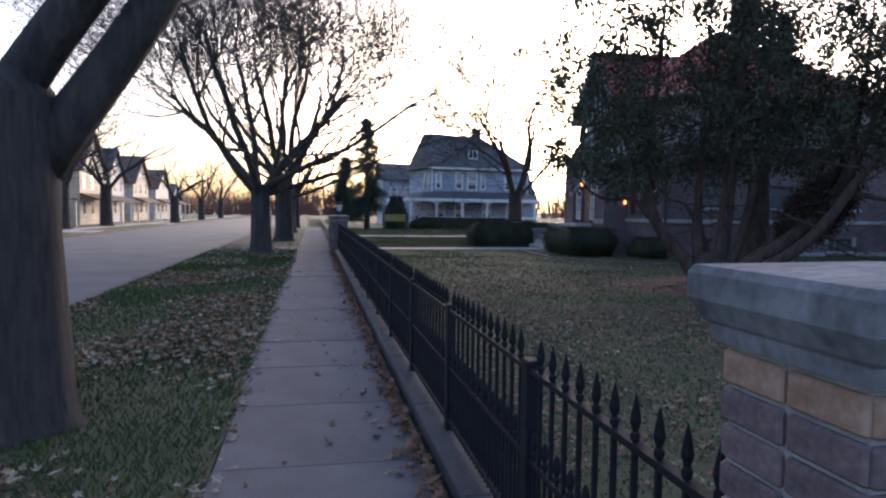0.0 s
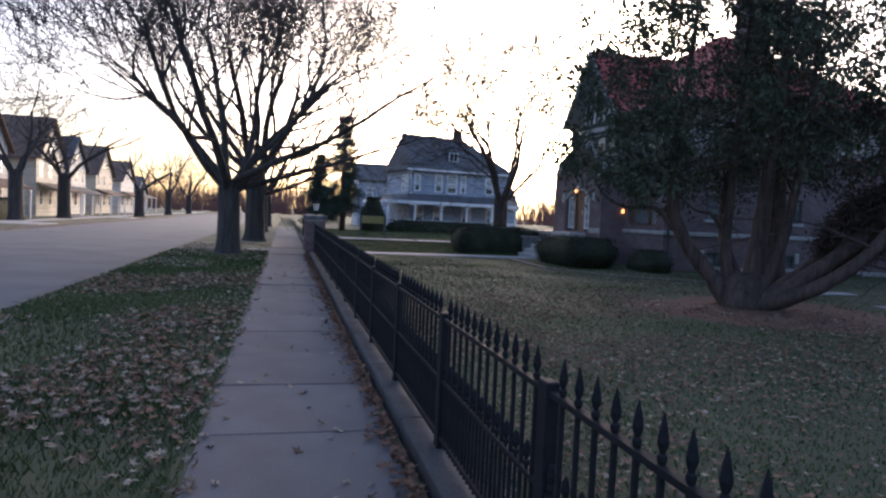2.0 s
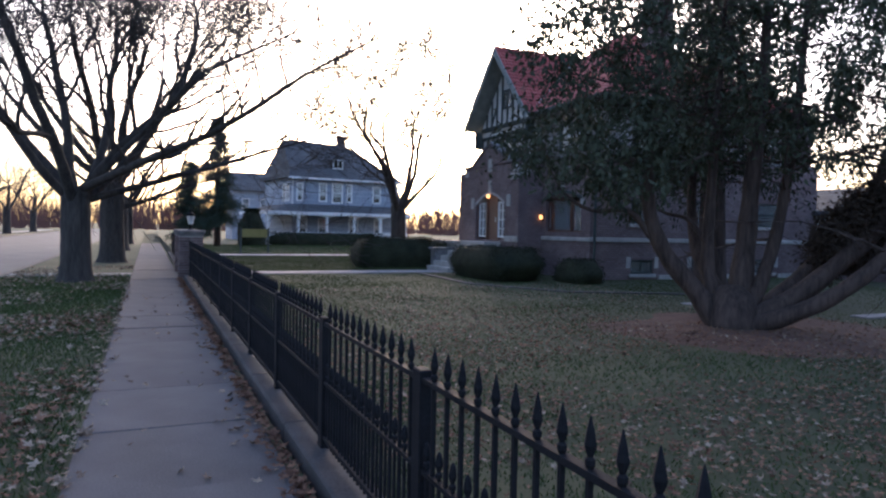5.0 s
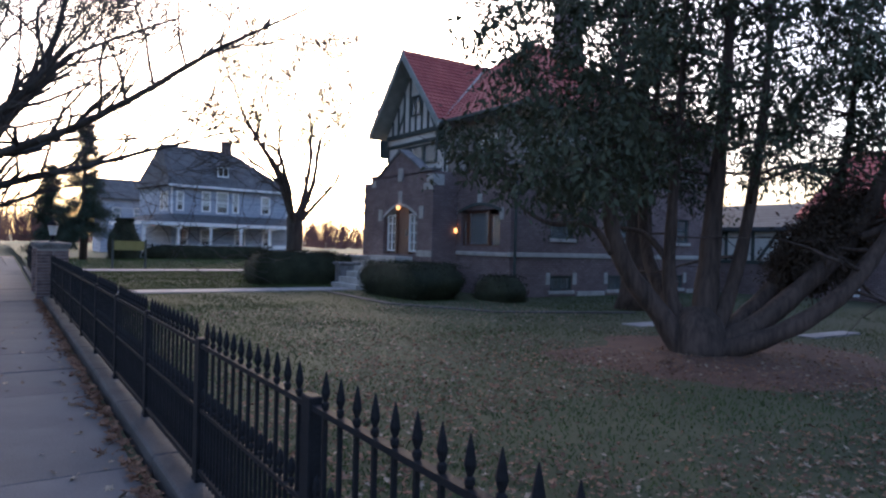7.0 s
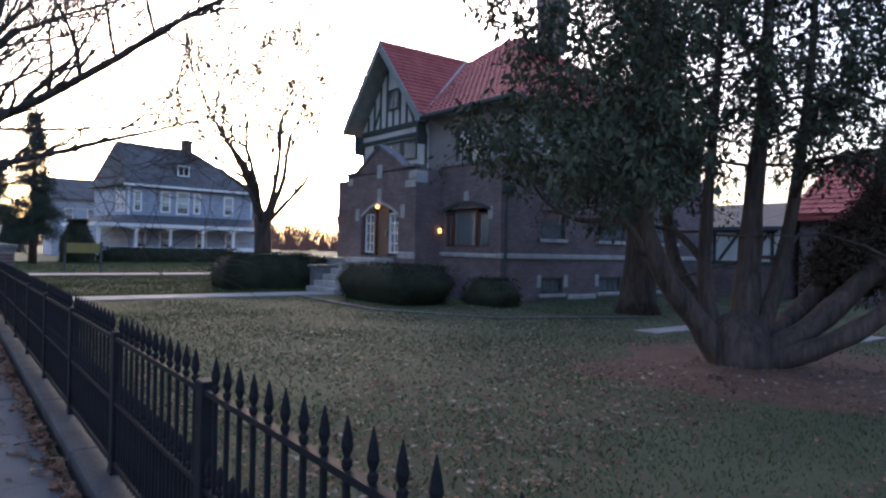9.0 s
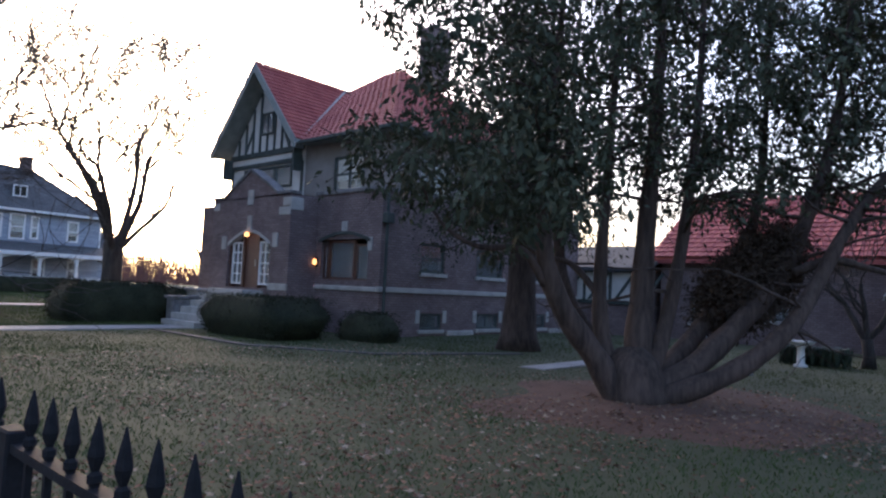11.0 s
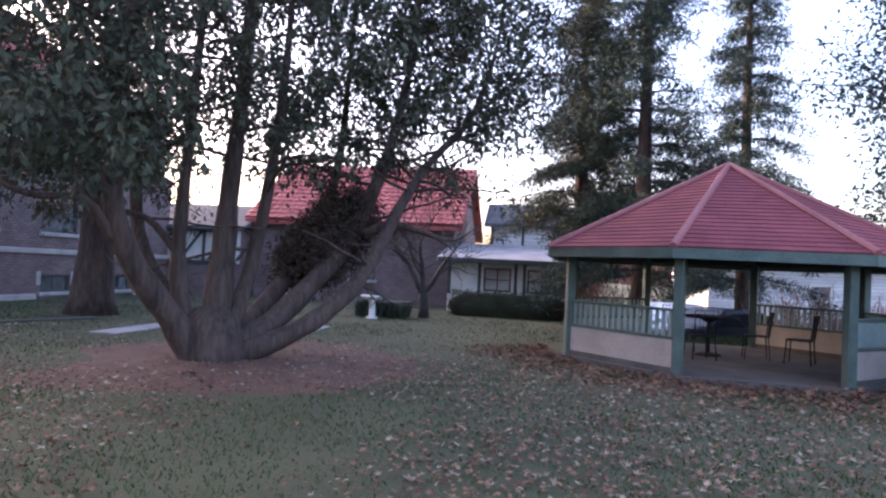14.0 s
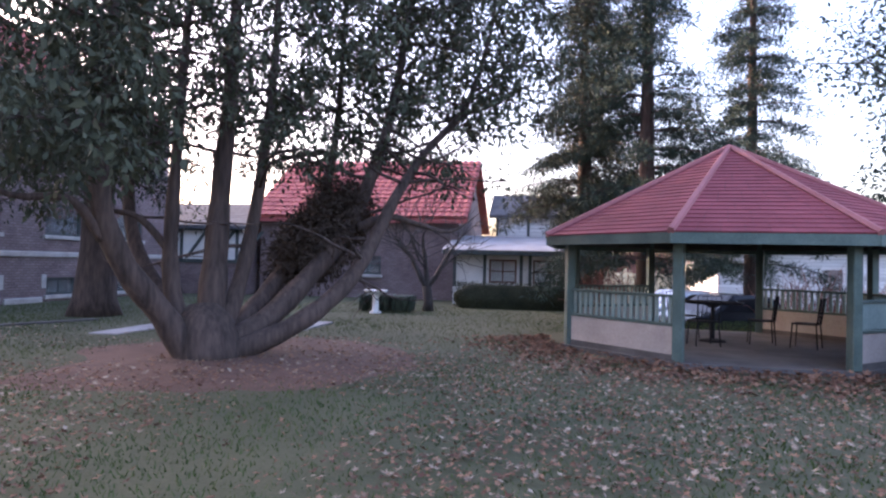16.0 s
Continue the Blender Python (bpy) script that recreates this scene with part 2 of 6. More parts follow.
class Geo:
    """Collects vertices and faces for one mesh."""
    def __init__(self):
        self.v, self.f = [], []

    def add(self, verts, faces):
        k = len(self.v)
        self.v += [tuple(p) for p in verts]
        self.f += [tuple(i + k for i in fc) for fc in faces]
        return self

    def box(self, x0, x1, y0, y1, z0, z1, m=None, bev=0.0):
        x0, x1 = min(x0, x1), max(x0, x1)
        y0, y1 = min(y0, y1), max(y0, y1)
        if bev:
            b = min(bev, (x1 - x0) / 3, (y1 - y0) / 3, (z1 - z0) / 3)
            vs, rings = [], [(z0, b), (z0 + b, 0), (z1 - b, 0), (z1, b)]
            for z, i in rings:
                xa, xb, ya, yb = x0 + i, x1 - i, y0 + i, y1 - i
                vs += [(xa + b, ya, z), (xb - b, ya, z), (xb, ya + b, z), (xb, yb - b, z), (xb - b, yb, z), (xa + b, yb, z), (xa, yb - b, z), (xa, ya + b, z)]
            fs = [tuple(range(7, -1, -1)), tuple(range(24, 32))]
            for r in range(3):
                for i in range(8):
                    j = (i + 1) % 8
                    fs.append((r * 8 + i, r * 8 + j, r * 8 + 8 + j, r * 8 + 8 + i))
        else:
            vs = [(x, y, z) for z in (z0, z1) for x, y in ((x0, y0), (x1, y0), (x1, y1), (x0, y1))]
            fs = [(3, 2, 1, 0), (4, 5, 6, 7), (0, 1, 5, 4), (1, 2, 6, 5), (2, 3, 7, 6), (3, 0, 4, 7)]
        if m is not None:
            vs = [m @ Vector(p) for p in vs]
        return self.add(vs, fs)

    def tube(self, pts, radii, n=8, cap=True):
        k = len(self.v)
        pts = [Vector(p) for p in pts]
        side = None
        for i, p in enumerate(pts):
            d = (pts[min(i + 1, len(pts) - 1)] - pts[max(i - 1, 0)]).normalized()
            if side is None:
                side = d.orthogonal().normalized()
            side = (side - d * side.dot(d)).normalized()
            up = d.cross(side)
            r = radii[i]
            for j in range(n):
                a = 2 * math.pi * j / n
                self.v.append(tuple(p + (side * math.cos(a) + up * math.sin(a)) * r))
        for i in range(len(pts) - 1):
            for j in range(n):
                q = (j + 1) % n
                self.f.append((k + i * n + j, k + i * n + q, k + (i + 1) * n + q, k + (i + 1) * n + j))
        if cap:
            self.f.append(tuple(k + j for j in range(n - 1, -1, -1)))
            e = k + (len(pts) - 1) * n
            self.f.append(tuple(e + j for j in range(n)))
        return self

    def lathe(self, profile, n=12, centre=(0, 0)):
        """profile: (radius, z) from bottom to top."""
        return self.tube_z(profile, n, centre)

    def tube_z(self, profile, n, c):
        k = len(self.v)
        for r, z in profile:
            for j in range(n):
                a = 2 * math.pi * j / n
                self.v.append((c[0] + r * math.cos(a), c[1] + r * math.sin(a), z))
        for i in range(len(profile) - 1):
            for j in range(n):
                q = (j + 1) % n
                self.f.append((k + i * n + j, k + i * n + q, k + (i + 1) * n + q, k + (i + 1) * n + j))
        self.f.append(tuple(k + j for j in range(n - 1, -1, -1)))
        e = k + (len(profile) - 1) * n
        self.f.append(tuple(e + j for j in range(n)))
        return self

    def prism(self, poly, a, b, m=None):
        """A polygon in the (u, z) plane pushed from depth a to b: points (u, depth, z)."""
        n = len(poly)
        vs = [(u, a, z) for u, z in poly] + [(u, b, z) for u, z in poly]
        fs = [tuple(range(n)), tuple(range(2 * n - 1, n - 1, -1))]
        fs += [(i, i + n, (i + 1) % n + n, (i + 1) % n) for i in range(n)]
        if m is not None:
            vs = [m @ Vector(p) for p in vs]
        return self.add(vs, fs)


def thing(name, loc, label, category, group="", kind="", rz=0.0):
    ob = new(name)
    ob.matrix_basis = pose(*loc, 0, 0, rz)
    ob.empty_display_size = 0.2
    return tagged(ob, label, category, group, kind)


def part(name, geo, material, parent, label="", smooth=False, kind=""):
    me = geo if isinstance(geo, bpy.types.Mesh) else mesh_of(name, geo.v, geo.f, material, smooth)
    ob = new(name, me)
    ob.parent = parent
    return tagged(ob, label, "", "", kind)


def solid(name, geo, material, label, category="", group="", kind="", smooth=False):
    ob = new(name, mesh_of(name, geo.v, geo.f, material, smooth))
    return tagged(ob, label, category, group, kind)


def facing(x, y, z=0, side="south"):
    """A frame whose u runs to the right as seen from outside the wall, v runs inwards, z up."""
    return pose(x, y, z, 0, 0, {"south": 0, "west": -90, "east": 90, "north": 180}[side])


def wall(name, parent, material, m, length, z0, z1, openings=(), thick=0.3, label=""):
    us = sorted({0, length, *[v for o in openings for v in o[:2]]})
    zs = sorted({z0, z1, *[v for o in openings for v in o[2:4]]})
    nu, nz = len(us) - 1, len(zs) - 1

    def filled(i, k):
        if not (0 <= i < nu and 0 <= k < nz):
            return False
        cu, cz = (us[i] + us[i + 1]) / 2, (zs[k] + zs[k + 1]) / 2
        return 0 < cu < length and z0 < cz < z1 and not any(o[0] < cu < o[1] and o[2] < cz < o[3] for o in openings)

    g, ids = Geo(), {}

    def corner(i, k, d):
        if (i, k, d) not in ids:
            ids[i, k, d] = len(g.v)
            g.v.append(tuple(m @ Vector((us[i], d * thick, zs[k]))))
        return ids[i, k, d]

    for i in range(nu):
        for k in range(nz):
            if not filled(i, k):
                continue
            a, b, c, d = (i, k), (i + 1, k), (i + 1, k + 1), (i, k + 1)
            g.f.append(tuple(corner(*p, 0) for p in (a, b, c, d)))
            g.f.append(tuple(corner(*p, 1) for p in (d, c, b, a)))
            for p, q, near in ((a, b, (i, k - 1)), (b, c, (i + 1, k)), (c, d, (i, k + 1)), (d, a, (i - 1, k))):
                if not filled(*near):
                    g.f.append((corner(*q, 0), corner(*p, 0), corner(*p, 1), corner(*q, 1)))
    return part(name, g, material, parent, label)


def window(parent, m, u0, u1, z0, z1, cols=1, rows=2, frame_mat=WHITE_PAINT, blind=None, name="window", sill=None, depth=0.08, fw=0.07):
    g = Geo()
    for a, b in ((u0, u0 + fw), (u1 - fw, u1)):
        g.box(a, b, depth - 0.03, depth + 0.06, z0, z1, m)
    for a, b in ((z0, z0 + fw), (z1 - fw, z1)):
        g.box(u0 + fw, u1 - fw, depth - 0.03, depth + 0.06, a, b, m)
    for i in range(1, cols):
        u = u0 + (u1 - u0) * i / cols
        g.box(u - fw * 0.4, u + fw * 0.4, depth - 0.02, depth + 0.04, z0 + fw, z1 - fw, m)
    for i in range(1, rows):
        z = z0 + (z1 - z0) * i / rows
        g.box(u0 + fw, u1 - fw, depth - 0.015, depth + 0.035, z - fw * 0.35, z + fw * 0.35, m)
    w = part(name, g, frame_mat, parent)
    for i in range(cols):
        for j in range(rows):
            du, dz = (u1 - u0) / cols, (z1 - z0) / rows
            p = Geo().box(u0 + du * i + 0.03, u0 + du * (i + 1) - 0.03, depth + 0.008, depth + 0.014, z0 + dz * j + 0.03, z0 + dz * (j + 1) - 0.03, m)
            part("pane", p, GLASS, w).visible_shadow = False
    if blind:
        part("blind", Geo().box(u0 + 0.05, u1 - 0.05, depth + 0.12, depth + 0.14, z0 + (z1 - z0) * blind, z1 - 0.04, m), CURTAIN, w, "pale drawn blind")
    if sill is not None:
        part("sill", Geo().box(u0 - 0.08, u1 + 0.08, -0.07, 0.05, z0 - 0.12, z0 - 0.003, m, 0.012), sill, w, "pale stone sill")
    return w


def gable_roof(parent, m, u0, u1, v0, v1, z_eave, z_ridge, material, along="v", over=0.5, thick=0.14, name="roof"):
    """A gable roof over u0..u1, v0..v1; the ridge runs along u or v."""
    g = Geo()
    if along == "v":
        mid, half = (u0 + u1) / 2, (u1 - u0) / 2
        s = (z_ridge - z_eave) / half
        for sg in (-1, 1):
            e = mid + sg * (half + over)
            ze = z_eave - s * over
            poly = [(mid, z_ridge), (e, ze), (e, ze + thick), (mid, z_ridge + thick)]
            g.prism(poly if sg < 0 else poly[::-1], v0 - over, v1 + over, m)
    else:
        mid, half = (v0 + v1) / 2, (v1 - v0) / 2
        s = (z_ridge - z_eave) / half
        turn = m @ pose(0, 0, 0, 0, 0, 90)
        for sg in (-1, 1):
            e = mid + sg * (half + over)
            ze = z_eave - s * over
            poly = [(mid, z_ridge), (e, ze), (e, ze + thick), (mid, z_ridge + thick)]
            g.prism(poly if sg < 0 else poly[::-1], -(u0 - over), -(u1 + over), turn)
    return part(name, g, material, parent)


# ---- trees ----
def bend(rng, p, d, length, r0, r1, steps, wander, lift):
    pts, rad, q, v = [Vector(p)], [r0], Vector(p), Vector(d).normalized()
    for i in range(steps):
        v = (v + Vector((rng.uniform(-1, 1), rng.uniform(-1, 1), rng.uniform(-1, 1))) * wander + Vector((0, 0, lift))).normalized()
        q = q + v * (length / steps)
        pts.append(q.copy())
        rad.append(r0 + (r1 - r0) * (i + 1) / steps)
    return pts, rad, v


def grow(rng, geo, twigs, p, d, length, r, level, spread, lift, top):
    steps = 4 if level > 3 else 6
    r1 = max(0.0095, r * 0.5) if level < top else 0.005
    pts, rad, v = bend(rng, p, d, length, r, r1, steps, 0.2 + 0.03 * level, lift)
    (geo if r > 0.014 else twigs).tube(pts, rad, 8 if r > 0.08 else (5 if r > 0.02 else 3), cap=False)
    if level >= top:
        return
    kids = rng.randint(4, 5) if level < top - 1 else rng.randint(2, 4)
    reach = 1.0 if level < top - 1 else 1.5
    for k in range(kids):
        i = rng.randint(min(2, steps - 1), steps) if k else steps
        base, dirn = pts[i], (pts[i] - pts[i - 1]).normalized()
        ax = dirn.orthogonal().normalized()
        ax.rotate(Matrix.Rotation(rng.uniform(0, 2 * math.pi), 3, dirn))
        nd = dirn.copy()
        nd.rotate(Matrix.Rotation(radians(rng.uniform(22, 55) * (0.5 if k == 0 else 1)) * spread, 3, ax))
        grow(rng, geo, twigs, base, nd, reach * length * rng.uniform(0.52, 0.8), max(0.0105, min(rad[i] * rng.uniform(0.45, 0.68), r)), level + 1, spread, lift, top)


def bare_tree(x, y, trunk_h, trunk_r, limbs, limb_len, seed, label, top=4, spread=1.0, lift=0.05, upright=0.9, flare=1.5, group=""):
    """A leafless street tree: trunk with root flare, heavy limbs, and branches down to twigs."""
    rng = random.Random(seed)
    tree = thing("street_tree", (x, y, -0.03), label, "tree", group)
    trunk, twigs = Geo(), Geo()
    zs = [0, 0.08, 0.25, 0.6, trunk_h * 0.6, trunk_h, trunk_h * 1.08]
    rs = [trunk_r * flare, trunk_r * (1 + (flare - 1) * 0.6), trunk_r * (1 + (flare - 1) * 0.3), trunk_r * 1.06, trunk_r, trunk_r * 1.02, trunk_r * 0.8]
    n = 20
    k = len(trunk.v)
    for z, r in zip(zs, rs):
        for j in range(n):
            a = 2 * math.pi * j / n
            w = 1 + 0.10 * math.sin(5 * a + seed) * max(0.25, 1 - z) + 0.04 * math.sin(3 * a + z * 2)
            trunk.v.append((r * w * math.cos(a), r * w * math.sin(a), z))
    for i in range(len(zs) - 1):
        for j in range(n):
            q = (j + 1) % n
            trunk.f.append((k + i * n + j, k + i * n + q, k + (i + 1) * n + q, k + (i + 1) * n + j))
    trunk.f.append(tuple(k + (len(zs) - 1) * n + j for j in range(n)))
    part("trunk", trunk, BARK, tree, smooth=True)
    for i in range(limbs):
        branches = Geo()
        a = 2 * math.pi * (i + rng.uniform(-0.2, 0.2)) / limbs
        up = upright * rng.uniform(0.7, 1.35)
        grow(rng, branches, twigs, (0.35 * trunk_r * math.cos(a), 0.35 * trunk_r * math.sin(a), trunk_h * rng.uniform(0.88, 1.0)), (math.cos(a), math.sin(a), up), limb_len * rng.uniform(0.8, 1.2), trunk_r * rng.uniform(0.3, 0.44), 0, spread, lift, top)
        part("limb", branches, BARK, tree, smooth=True)
    part("twigs", twigs, TWIG, tree, kind="stuff")
    return tree


def sprays(rng, centres, per, size, spread, droop=0.3, aspect=0.45):
    """Many small leaf sprays around the given centres, as bent pairs of faces."""
    n = len(centres) * per
    c = np.repeat(np.array([tuple(p) for p in centres]), per, 0)
    off = rng.normal(0, 1, (n, 3))
    c = c + off * np.array(spread)
    d = off / (np.linalg.norm(off, axis=1)[:, None] + 1e-6) + rng.normal(0, 0.7, (n, 3))
    d[:, 2] -= droop
    d /= np.linalg.norm(d, axis=1)[:, None]
    s = np.cross(d, rng.normal(0, 1, (n, 3)))
    s /= np.linalg.norm(s, axis=1)[:, None] + 1e-6
    L = size * rng.uniform(0.6, 1.4, n)[:, None]
    W = L * aspect
    mid = c + d * L * 0.5
    up = np.cross(d, s) * L * 0.12
    verts = np.stack([c, mid + s * W * 0.5 + up, c + d * L, mid - s * W * 0.5 + up], 1).reshape(-1, 3)
    k = np.arange(n)[:, None] * 4
    return verts, np.concatenate([k, k + 1, k + 2, k + 3], 1)


def leaf_mesh(name, verts, quads, material):
    me = bpy.data.meshes.new(name)
    n = len(quads)
    me.vertices.add(len(verts))
    me.vertices.foreach_set("co", np.asarray(verts, dtype=np.float32).ravel())
    me.loops.add(n * 4)
    me.loops.foreach_set("vertex_index", np.asarray(quads, dtype=np.int32).ravel())
    me.polygons.add(n)
    me.polygons.foreach_set("loop_start", np.arange(n, dtype=np.int32) * 4)
    me.polygons.foreach_set("loop_total", np.full(n, 4, dtype=np.int32))
    me.materials.append(material)
    me.update(calc_edges=True)
    me.validate()
    return me


def spruce(x, y, h, r, seed, label, material=EVERGREEN_BLUE, tiers=24, bare=0.16, per=62):
    """A conifer: straight stem, whorls of drooping boughs with needle sprays along them."""
    rng, nr = random.Random(seed), np.random.default_rng(seed)
    tree = thing("conifer", (x, y, fall(x, y) - 0.03), label, "tree", "conifers")
    part("trunk", Geo().tube([(0, 0, 0), (0.03, 0, h * 0.3), (0, 0.04, h * 0.7), (0, 0, h)], [0.26, 0.21, 0.11, 0.02], 10), BARK_RED, tree, smooth=True)
    boughs, cs = Geo(), []
    for t in range(tiers):
        f = t / (tiers - 1)
        z = h * (bare + (0.98 - bare) * f)
        reach = r * (1 - f) ** 0.8 + 0.25
        for k in range(rng.randint(6, 8)):
            a = rng.uniform(0, 2 * math.pi)
            ln = reach * rng.uniform(0.55, 1.1)
            if rng.random() < 0.12:
                continue
            pts = [(math.cos(a) * ln * s, math.sin(a) * ln * s, z + ln * (0.12 * s - 0.42 * s * s + 0.12 * s ** 3)) for s in (0, 0.3, 0.6, 0.85, 1)]
            boughs.tube(pts, [0.035, 0.028, 0.02, 0.012, 0.005], 4, cap=False)
            m = max(3, int(ln * 5))
            for i in range(m):
                s = 0.25 + 0.75 * (i + rng.random()) / m
                cs.append((math.cos(a) * ln * s, math.sin(a) * ln * s, z + ln * (0.12 * s - 0.42 * s * s) - 0.04))
    part("boughs", boughs, BARK_RED, tree, kind="stuff")
    v, q = sprays(nr, cs, per, 0.16, (0.16, 0.16, 0.07), 0.35, 0.17)
    part("crown", leaf_mesh("crown", v, q, material), material, tree)
    return tree

# ---- ground, road, sidewalk ----
def fall(x, y):
    """The ground drops gently to the parking area east of the gazebo."""
    a = min(1, max(0, (x - 15.8) / 2.6))
    b = min(1, max(0, (9.6 - y) / 2.0)) * min(1, max(0, (y + 9) / 3.0))
    return -0.78 * a * a * (3 - 2 * a) * b


def rough_sheet(x0, x1, y0, y1, nx, ny, z, amp=0.02):
    g = Geo()
    for j in range(ny + 1):
        for i in range(nx + 1):
            x, y = x0 + (x1 - x0) * i / nx, y0 + (y1 - y0) * j / ny
            edge = 0 if i in (0, nx) or j in (0, ny) else 1
            g.v.append((x, y, z + fall(x, y) + edge * amp * noise.noise((x * 0.5, y * 0.5, 0))))
    for j in range(ny):
        for i in range(nx):
            a = j * (nx + 1) + i
            g.f.append((a, a + 1, a + nx + 2, a + nx + 1))
    return g


g = Geo()
g.add([(-2500, -2500, -1.1), (2500, -2500, -1.1), (2500, 2500, -1.1), (-2500, 2500, -1.1)], [(0, 1, 2, 3)])
solid("ground", g, LAWN, "wide autumn ground reaching the horizon", "ground", kind="structure")
solid("ground_lawn", rough_sheet(1.13, 90, -30, 160, 178, 260, 0.0), LAWN, "short green lawn with fallen leaves behind the fence", "lawn", kind="structure")
solid("ground_verge", rough_sheet(-4.0, -0.63, -30, 160, 12, 190, -0.005), LAWN, "grass verge strewn with leaves beside the road", "verge", kind="structure")
solid("ground_far_verge", rough_sheet(-90, -14.2, -30, 160, 60, 120, 0.03), LAWN, "grass yards across the road", "lawn", kind="structure")
g = Geo()
N_ROAD = 60
for j in range(N_ROAD + 1):
    y = -30 + 230 * j / N_ROAD
    for i in range(9):
        x = -14.0 + 9.8 * i / 8
        g.v.append((x, y, -0.14 + 0.09 * (1 - ((i - 4) / 4) ** 2)))
for j in range(N_ROAD):
    for i in range(8):
        a = j * 9 + i
        g.f.append((a, a + 1, a + 10, a + 9))
solid("road", g, ASPHALT, "grey worn asphalt residential street", "road", kind="structure")
for nm, x0, x1, lab in (("kerb_near", -4.2, -4.0, "grey concrete kerb along the grass verge"), ("kerb_far", -14.2, -14.0, "grey concrete kerb across the street")):
    g = Geo()
    for j in range(62):
        g.box(x0, x1, -30 + 3 * j + 0.008, -30 + 3 * (j + 1) - 0.008, -0.16, 0.01, bev=0.02)
    solid(nm, g, KERB, lab, "kerb", kind="structure")
# driveway aprons across the street
for y0 in (47.0, 71.0):
    g = Geo()
    for j in range(3):
        g.box(-21 + 2.3 * j, -21 + 2.3 * (j + 1) - 0.02, y0, y0 + 3.4, -0.1, 0.055, bev=0.01)
    solid("driveway", g, PALE_CONCRETE, "pale concrete driveway apron", "driveway", kind="structure")
solid("pavement_far", Geo().box(-17.6, -16.2, -30, 46.9, -0.1, 0.06).box(-17.6, -16.2, 50.5, 70.9, -0.1, 0.06).box(-17.6, -16.2, 74.5, 150, -0.1, 0.06), PALE_CONCRETE, "pale sidewalk across the street", "sidewalk", kind="structure")

# fence footing, a low concrete strip
g = Geo()
for j in range(30):
    g.box(0.84, 1.13, -8 + 1.83 * j + 0.004, -8 + 1.83 * (j + 1) - 0.004, -0.15, 0.075, bev=0.015)
solid("fence_footing", g, FOOTING, "low worn concrete strip under the iron fence", "footing", kind="structure")

# front walk, branch walk and edging strips
walk_ob = thing("front_walk", (0, 30.2, 0), "pale concrete walk leading to the front steps", "walk", kind="structure")
slab = Geo().box(0, 1.5, -0.62, 0.62, -0.1, 0.035, bev=0.012)
slab_me = mesh_of("slab", slab.v, slab.f, PALE_CONCRETE)
for i in range(6):
    s = part("slab", slab_me, PALE_CONCRETE, walk_ob)
    s.location = (1.2 + 1.515 * i, 0, 0)
g = Geo()
for k, ((ax, ay), (bx, by)) in enumerate((((8.9, 29.5), (8.7, 24.6)), ((8.7, 24.6), (10.2, 21.8)), ((10.2, 21.8), (13.6, 20.4)))):
    d = Vector((bx - ax, by - ay, 0)).normalized() * 0.11
    s = Vector((-d.y, d.x, 0))
    a, b = Vector((ax, ay, 0)), Vector((bx, by, 0))
    lo = [a + s, a - s, b - s, b + s]
    g.add([(p.x, p.y, -0.05) for p in lo] + [(p.x, p.y, 0.03 + 0.001 * k) for p in lo], [(0, 1, 2, 3), (7, 6, 5, 4), (0, 4, 5, 1), (1, 5, 6, 2), (2, 6, 7, 3), (3, 7, 4, 0)])
solid("garden_edging", g, KERB, "narrow pale concrete edging curving through the lawn", "edging", kind="structure")
g = Geo().box(11.2, 15.0, 18.2, 18.75, -0.05, 0.03, bev=0.01).box(13.1, 14.9, 15.55, 15.95, -0.05, 0.032, pose(0, 0, 0), 0.01)
solid("stepping_walk", g, PALE_CONCRETE, "short pale stone walk in the lawn", "walk", kind="structure")
solid("driveway_walk", Geo().box(2.2, 16, 43.2, 45.0, -0.1, 0.03, bev=0.01), PALE_CONCRETE, "pale driveway beyond the lawn", "driveway", kind="structure")
solid("verge_crossing", Geo().box(-4.0, -0.64, 29.3, 30.5, -0.1, 0.02, bev=0.01), PALE_CONCRETE, "concrete crossing through the grass verge", "walk", kind="structure")
g = Geo()
rings = 7
for i in range(rings + 1):
    for j in range(48):
        a = 2 * math.pi * j / 48
        r = i / rings * (1 + 0.22 * noise.noise((math.cos(a) * 1.5, math.sin(a) * 1.5, 3)) + 0.07 * noise.noise((math.cos(a) * 6, math.sin(a) * 6, 9)))
        g.v.append((9.5 + 3.1 * r * math.cos(a), 15.1 + 2.7 * r * math.sin(a), 0.035 - 0.05 * (i / rings) ** 2))
for i in range(rings):
    for j in range(48):
        q = (j + 1) % 48
        g.f.append((i * 48 + j, (i + 1) * 48 + j, (i + 1) * 48 + q, i * 48 + q))
solid("needle_bed", g, NEEDLE_BED, "rust brown needle litter under the evergreen", "litter", kind="structure")


